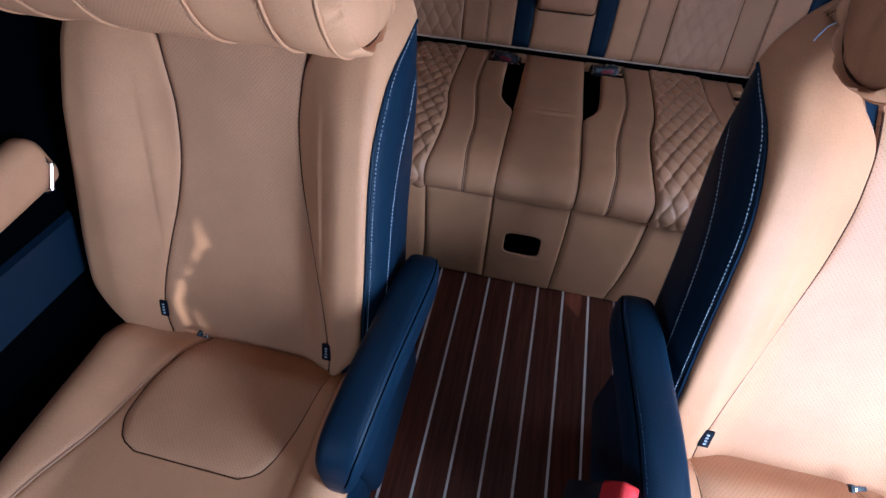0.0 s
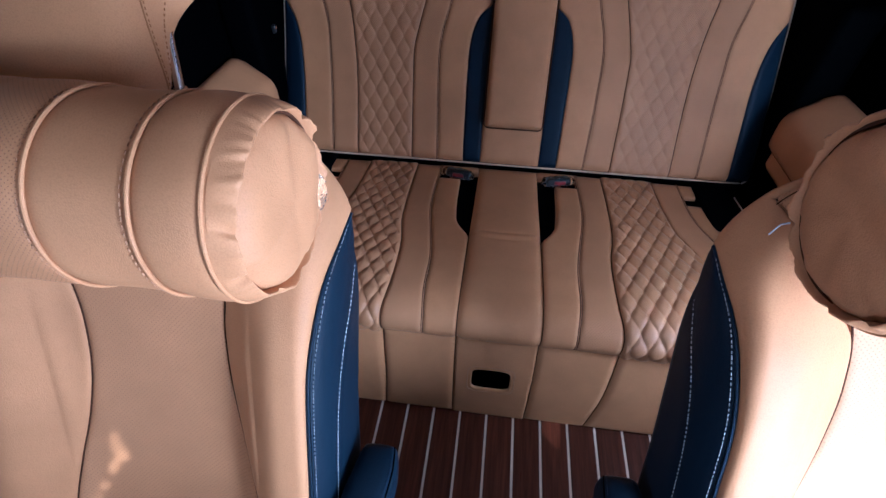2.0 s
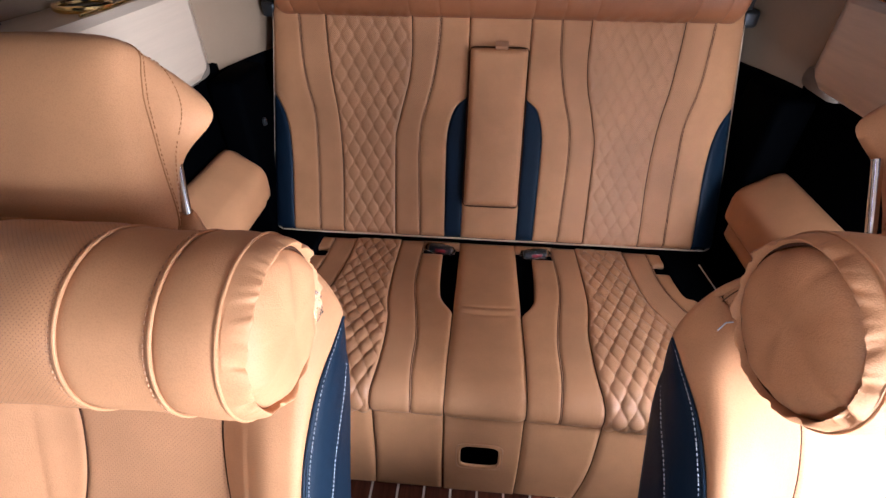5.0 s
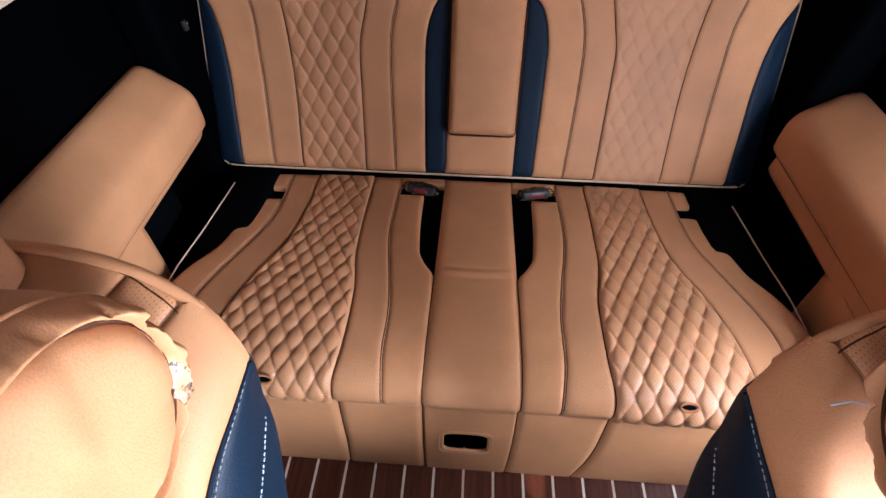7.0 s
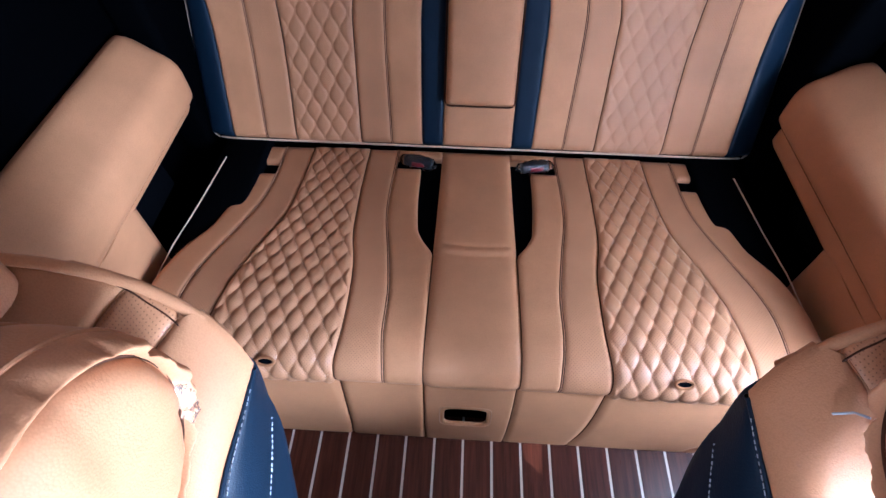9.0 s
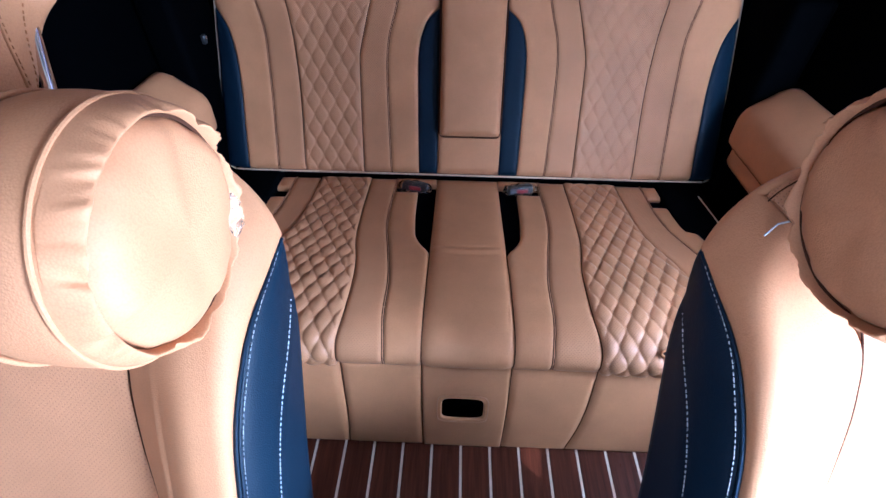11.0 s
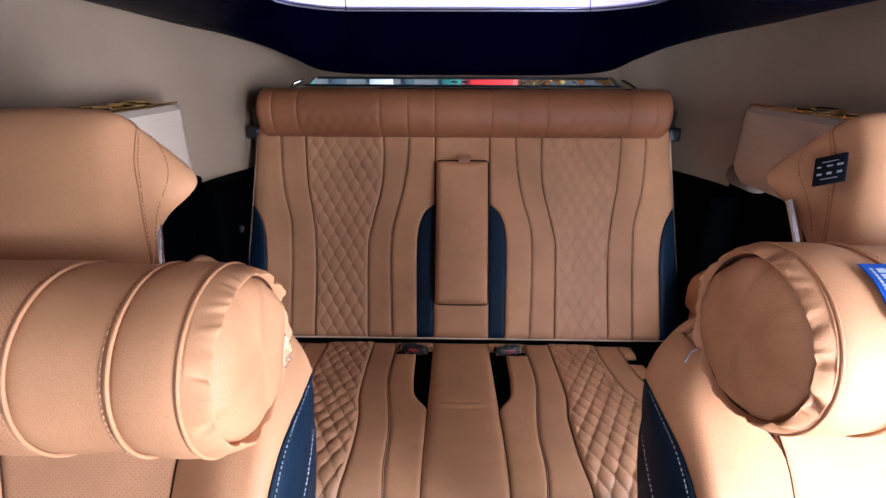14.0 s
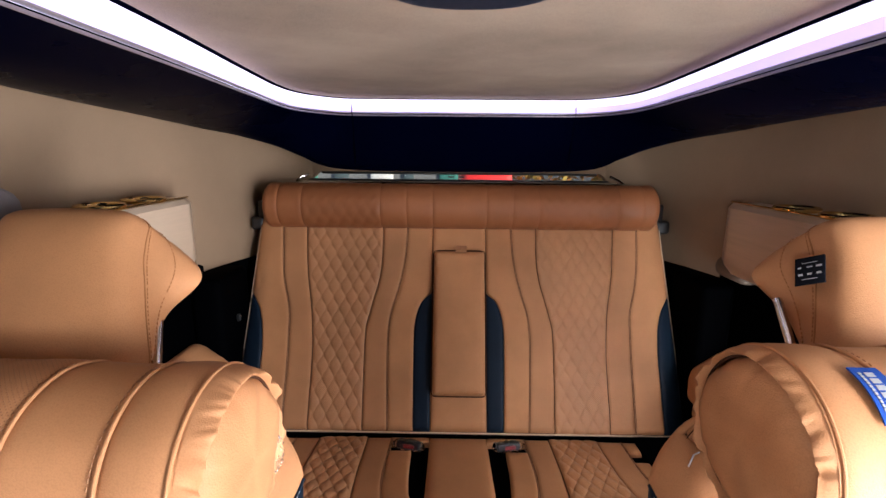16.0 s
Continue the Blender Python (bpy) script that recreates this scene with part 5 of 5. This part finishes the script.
        for f in np.linspace(0, 1, 19):
            ring = []
            for k in range(260):
                a = 2 * math.pi * k / 260
                w = math.sin(math.pi * f**1.35) ** 1.1
                pk = pucker(a + 0.12 * f * math.sin(5 * a + phases[4]))
                rad = PR + (wide(a) - PR) * f**1.25 + 0.0034 * pk * w + 0.003 * f * math.sin(3 * a + phases[2]) * 0.5
                dx = -0.028 + 0.030 * math.sin(0.5 * math.pi * min(f * 1.12, 1.0)) - 0.013 * max(0.0, (f - 0.72) / 0.28) ** 1.7 + 0.0052 * pk * w + pull(a, 1.0) * f
                ring.append(Vector((xm + s * (half + dx), PY + rad * math.cos(a), PZ + rad * 0.985 * math.sin(a))))
            rings.append(ring)
        part("gathered_rim", loft(rings, caps=False), tan, pillow, "puckered leather rim", sharp=80)
        rings = []
        for f in (1.01, 0.985, 0.95, 0.88, 0.75, 0.55, 0.35, 0.15, 0.02):
            ring = []
            for k in range(90):
                a = 2 * math.pi * k / 90
                rad = wide(a) * f
                dx = -0.012 + pull(a, f) + 0.018 * (1 - f**9) + 0.015 * max(0.0, f - 0.70) * min(0.0, pucker(a)) + 0.005 * noise.noise(Vector((math.cos(a) * f * 2.5, math.sin(a) * f * 2.5, s * 3.0 + cx)))
                ring.append(Vector((xm + s * (half + dx), PY + rad * math.cos(a), PZ + rad * 0.985 * math.sin(a))))
            rings.append(ring)
        part("end_disc", loft(rings), tan, pillow, sharp=80)
        # rear half in the near-black cord, drawn for the shade in its crease
        for a0, a1, mat, rad in ((-1.9, 1.5, seam_dark, 0.0019), (1.5, 4.38, tan_seam, 0.0012)):
            part("disc_seam", tube([Vector((xm + s * (half - 0.0085 + pull(a, 1.0)), PY + (wide(a) + 0.001) * math.cos(a), PZ + (wide(a) + 0.001) * 0.985 * math.sin(a))) for a in np.linspace(a0, a1, 60)], rad, 5), mat, pillow)
    # drawstring ends in a twist of clear film, at the back of the aisle-side end
    e = xm + t * half
    if cx > 0:
        part("tag_pin", tube([Vector((e + t * 0.001, PY + 0.060, PZ - 0.058)), Vector((e + t * 0.004, PY + 0.066, PZ - 0.066)), Vector((e + t * 0.006, PY + 0.070, PZ - 0.084))], 0.0010), label_white, pillow, "pale plastic tag pin")
    else:
        rings = []
        for i in range(12):
            ring = []
            for k in range(12):
                a = 2 * math.pi * k / 12
                r = (0.002, 0.004, 0.0062, 0.0075, 0.006, 0.0085, 0.0095, 0.008, 0.0095, 0.007, 0.005, 0.002)[i] * (1 + 0.30 * math.sin(k * 2.4 + i * 1.7))
                ring.append(Vector((e - t * 0.001 + r * 0.7 * math.cos(a), PY + 0.074 - 0.00012 * i * i + r * 0.7 * math.sin(a), PZ - 0.020 - i * 0.0034)))
            rings.append(ring)
        part("film_knot", loft(rings), wrap, pillow, "knot of clear film", sharp=10).visible_shadow = False
    if cx > 0:
        # blue woven label sewn into the second ring
        r = PR + 0.0022
        pts = []
        for a in np.linspace(radians(108), radians(140), 10):
            rr = r + 0.002 * math.sin((a - radians(108)) / radians(38) * math.pi)
            q = (PY + rr * math.cos(a), PZ + rr * math.sin(a))
            pts.append((q, a))
        rings = []
        lx = xm + t * (half - 0.094)
        for (y, z), a in pts:
            o = Vector((0, math.cos(a), math.sin(a))) * 0.0012
            k = lx - t * 0.001
            rings.append([Vector((k, y, z)), Vector((k + t * 0.027, y, z)), Vector((k + t * 0.027, y, z)) + o, Vector((k, y, z)) + o])
        lab = part("maker_label", loft(rings), blue_label, pillow, "blue woven label with pale bars")
        bars = []
        for x0_, x1_, a0, a1 in ((0.009, 0.017, 112, 136), (0.020, 0.0225, 112, 136)):
            n = 6 if x1_ - x0_ > 0.005 else 12
            for i in range(n):
                aa = a0 + (a1 - a0) * i / n
                ab = aa + (a1 - a0) / n * 0.72
                rg = []
                for a in (radians(aa), radians((aa + ab) / 2), radians(ab)):
                    rr = r + 0.002 * math.sin((a - radians(108)) / radians(38) * math.pi) + 0.0011
                    o = Vector((0, math.cos(a), math.sin(a)))
                    b0 = Vector((0, PY, PZ)) + o * rr
                    b1 = b0 + o * 0.0006
                    k = lx - t * 0.001
                    rg.append([Vector((k + t * x0_, b0.y, b0.z)), Vector((k + t * x1_, b0.y, b0.z)), Vector((k + t * x1_, b1.y, b1.z)), Vector((k + t * x0_, b1.y, b1.z))])
                bars.append(loft(rg))
        part("label_bars", merged(*bars), label_white, lab)


chair(-0.474, -1)
chair(0.480, 1)

# red belt buckle hanging beside one chair
buckle = thing("chair_buckle", (0.165, -0.66, 0.25), "red-topped belt buckle beside the chair", "seat belt buckle")
bm = box(-0.012, 0.012, -0.022, 0.022, -0.03, 0.03, 0.005, 3)
bm.transform(pose(0.158, -0.628, 0.395, 10, 12, -10))
part("button", bm, red_plastic, buckle)
bm = box(-0.010, 0.010, -0.018, 0.018, -0.16, -0.03, 0.004, 2)
bm.transform(pose(0.158, -0.628, 0.395, 10, 12, -10))
part("stalk", bm, black_plastic, buckle)

# chrome belt ends lying in the creases of the chairs
for x, y, z, turn in ((0.300, -0.496, 0.282, 15), (0.555, -0.498, 0.282, 12), (-0.556, -0.494, 0.279, -10)):
    clip = thing("belt_end", (x, y, z), "small chrome belt end in the seat crease", "belt end", "belt ends")
    bm = box(-0.011, 0.011, -0.004, 0.004, -0.003, 0.003, 0.0015)
    bm.transform(pose(x, y, z, 20, 0, turn))
    plate = part("plate", bm, chrome, clip)
    bm = box(-0.014, -0.008, -0.006, 0.006, -0.004, 0.004, 0.0015)
    bm.transform(pose(x, y, z, 20, 0, turn))
    part("stop", bm, black_plastic, plate)

# step and pull handle on the dark side lining
door = thing("door_trim", (-0.78, -0.55, 0.3), "navy padded door trim with a chrome pull", "door trim")
part("padded_panel", loft([[(-0.794, y0 + k, z0 + 0.02 * k) for y0, z0, k in ((-1.00, 0.52, 0), (-0.40, 0.462, 0), (-0.45, 0.36, 0), (-1.05, 0.42, 0))], [(-0.782, y0, z0) for y0, z0 in ((-0.99, 0.516), (-0.408, 0.458), (-0.455, 0.364), (-1.04, 0.424))]]), leather("door_navy_leather", (0.0045, 0.010, 0.020), rough=0.5, gloss=0.2), door)
part("door_pocket", box(-0.795, -0.742, -0.62, -0.385, 0.54, 0.622, 0.024, 5), tan, door, "rounded tan leather door armrest")
part("pull", tube([(-0.748, -0.398, 0.588), (-0.738, -0.402, 0.580), (-0.737, -0.426, 0.550), (-0.747, -0.430, 0.545)], 0.0030, 8), chrome, door, "chrome pull")

# ---- outside, seen through the rear window ----
ground = part("ground", box(-60, 60, -60, 60, -0.62, -0.55), asphalt, None)
tagged(ground, "grey asphalt yard outside", "ground", kind="structure")


# unseen sheet added to keep the low sun out; its gaps shape sun patches
MASK_X = 0.905
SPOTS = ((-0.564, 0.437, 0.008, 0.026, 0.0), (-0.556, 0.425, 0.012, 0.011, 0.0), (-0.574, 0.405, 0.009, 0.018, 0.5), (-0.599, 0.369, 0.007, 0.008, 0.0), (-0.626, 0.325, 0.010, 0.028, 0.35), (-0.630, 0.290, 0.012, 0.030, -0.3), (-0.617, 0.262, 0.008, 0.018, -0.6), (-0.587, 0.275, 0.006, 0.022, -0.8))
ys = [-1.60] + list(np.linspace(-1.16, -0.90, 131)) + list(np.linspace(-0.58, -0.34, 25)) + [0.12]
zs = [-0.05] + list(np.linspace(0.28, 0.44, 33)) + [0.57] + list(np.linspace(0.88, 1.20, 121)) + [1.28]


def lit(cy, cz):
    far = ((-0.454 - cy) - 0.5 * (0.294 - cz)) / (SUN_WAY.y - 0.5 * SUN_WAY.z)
    x, z = MASK_X + far * SUN_WAY.x, cz + far * SUN_WAY.z
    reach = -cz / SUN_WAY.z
    fx, fy = MASK_X + reach * SUN_WAY.x, cy + reach * SUN_WAY.y
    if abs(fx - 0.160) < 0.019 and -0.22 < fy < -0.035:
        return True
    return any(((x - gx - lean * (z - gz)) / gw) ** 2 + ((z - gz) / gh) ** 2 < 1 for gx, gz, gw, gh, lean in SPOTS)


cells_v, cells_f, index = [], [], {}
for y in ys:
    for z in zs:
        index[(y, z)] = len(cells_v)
        cells_v.append((MASK_X, y, z))
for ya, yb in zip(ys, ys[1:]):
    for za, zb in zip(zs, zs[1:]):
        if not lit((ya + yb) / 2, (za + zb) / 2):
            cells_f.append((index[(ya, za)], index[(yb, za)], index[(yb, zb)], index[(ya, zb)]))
me = bpy.data.meshes.new("sun_mask")
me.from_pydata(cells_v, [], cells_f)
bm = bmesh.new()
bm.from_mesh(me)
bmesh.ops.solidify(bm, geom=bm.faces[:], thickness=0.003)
tagged(part("sun_mask", bm, cloth("sun_mask_cloth", (0.10, 0.10, 0.11), 0.9), None), "unseen sheet outside the side window, pierced to shape the sun patches", "window shade", kind="structure")


def building(x0, x1, y, h, mat, win):
    b = thing("building", ((x0 + x1) / 2, y, -0.55), "grey building with dark doorways and teal boards across the yard", "building", "far buildings")
    part("wall", box(x0, x1, y, y + 4, -0.55, h), mat, b)
    for i in range(6):
        x = x0 + (i + 0.5) * (x1 - x0) / 6
        part("window", box(x - 0.35, x + 0.35, y - 0.05, y + 0.02, 1.2, 2.4, 0.02), win, b)
    for i, (f, wd, m) in enumerate(((0.10, 0.5, win), (0.21, 0.9, teal), (0.34, 0.35, win), (0.47, 0.8, teal), (0.58, 0.45, win), (0.70, 0.7, white_board), (0.78, 0.3, win), (0.90, 0.6, teal))):
        x = x0 + f * (x1 - x0)
        part("board" if m is not win else "doorway", box(x - wd / 2, x + wd / 2, y - 0.06, y + 0.02, -0.5, 0.95 + 0.1 * (i % 3), 0.02), m, b)


pale = cloth("pale_render", (0.14, 0.145, 0.15), 0.9, 20, 0.002)
teal = cloth("teal_sheeting", (0.05, 0.16, 0.14), 0.8, 20, 0.002)
white_board = cloth("white_board", (0.55, 0.56, 0.55), 0.8, 20, 0.002)
dark_pane = solid("dark_pane", (0.05, 0.07, 0.08), 0.15)
building(-9.5, 1.0, 14.0, 5.0, pale, dark_pane)
car = thing("parked_van", (0.6, 8.0, -0.55), "red parked van standing in the yard", "van")
part("body", box(0.15, 1.0, 7.0, 9.6, -0.25, 1.55, 0.12, 3), solid("red_paint", (0.62, 0.03, 0.03), 0.3), car)
for x in (0.15, 0.8):
    bm = bmesh.new()
    bmesh.ops.create_cone(bm, cap_ends=True, segments=24, radius1=0.3, radius2=0.3, depth=0.2, matrix=pose(x + 0.1, 7.6, -0.25, 0, 90, 0))
    part("wheel", bm, black_plastic, car)
hedge = bmesh.new()
rng = random.Random(11)
verts, faces = [], []
for i in range(5200):
    c = Vector((rng.uniform(1.2, 7.5), 10 + rng.uniform(-0.6, 0.6), rng.uniform(-0.5, 2.6)))
    a, b = rng.uniform(0, 6.28), rng.uniform(-1, 1)
    u = Vector((math.cos(a), math.sin(a), b)).normalized() * 0.09
    w = u.cross(Vector((b, 0.4, 1))).normalized() * 0.06
    k = len(verts)
    verts += [c - u, c + w, c + u, c - w]
    faces.append((k, k + 1, k + 2, k + 3))
me = bpy.data.meshes.new("hedge")
me.from_pydata([tuple(v) for v in verts], [], faces)
hedge.from_mesh(me)
hedge_mat, hn, hl, hb = material("autumn_leaves")
isl = hn.new("ShaderNodeNewGeometry")
hl.new(mix_colour(hn, hl, isl.outputs["Random Per Island"], (0.22, 0.17, 0.03), (0.36, 0.16, 0.03)), hb.inputs["Base Color"])
tagged(part("hedge", hedge, hedge_mat, None), "autumn-coloured hedge across the yard", "hedge", kind="stuff")

# ---- the floor's planks and inlay strips ----
PITCH, OFFSET = 0.0675, -0.002
plank_mesh = None
for k in range(-12, 13):
    x = OFFSET + (k + 0.5) * PITCH
    if abs(x) > 0.80:
        continue
    if plank_mesh is None:
        ob = part("plank", box(-PITCH / 2 + 0.0028, PITCH / 2 - 0.0028, -2.55, 0.62, -0.005, 0.0, 0.0006, 1), wood, None)
        plank_mesh = ob.data
        ob.parent = floor
    else:
        ob = new("plank", plank_mesh)
        ob.parent = floor
    ob.location.x = x
strip_mesh = None
for k in range(-11, 13):
    x = OFFSET + k * PITCH
    if strip_mesh is None:
        ob = part("inlay_strip", box(-0.0026, 0.0026, -2.55, 0.62, -0.005, -0.0003), inlay, None)
        strip_mesh = ob.data
        ob.parent = floor
    else:
        ob = new("inlay_strip", strip_mesh)
        ob.parent = floor
    ob.location.x = x
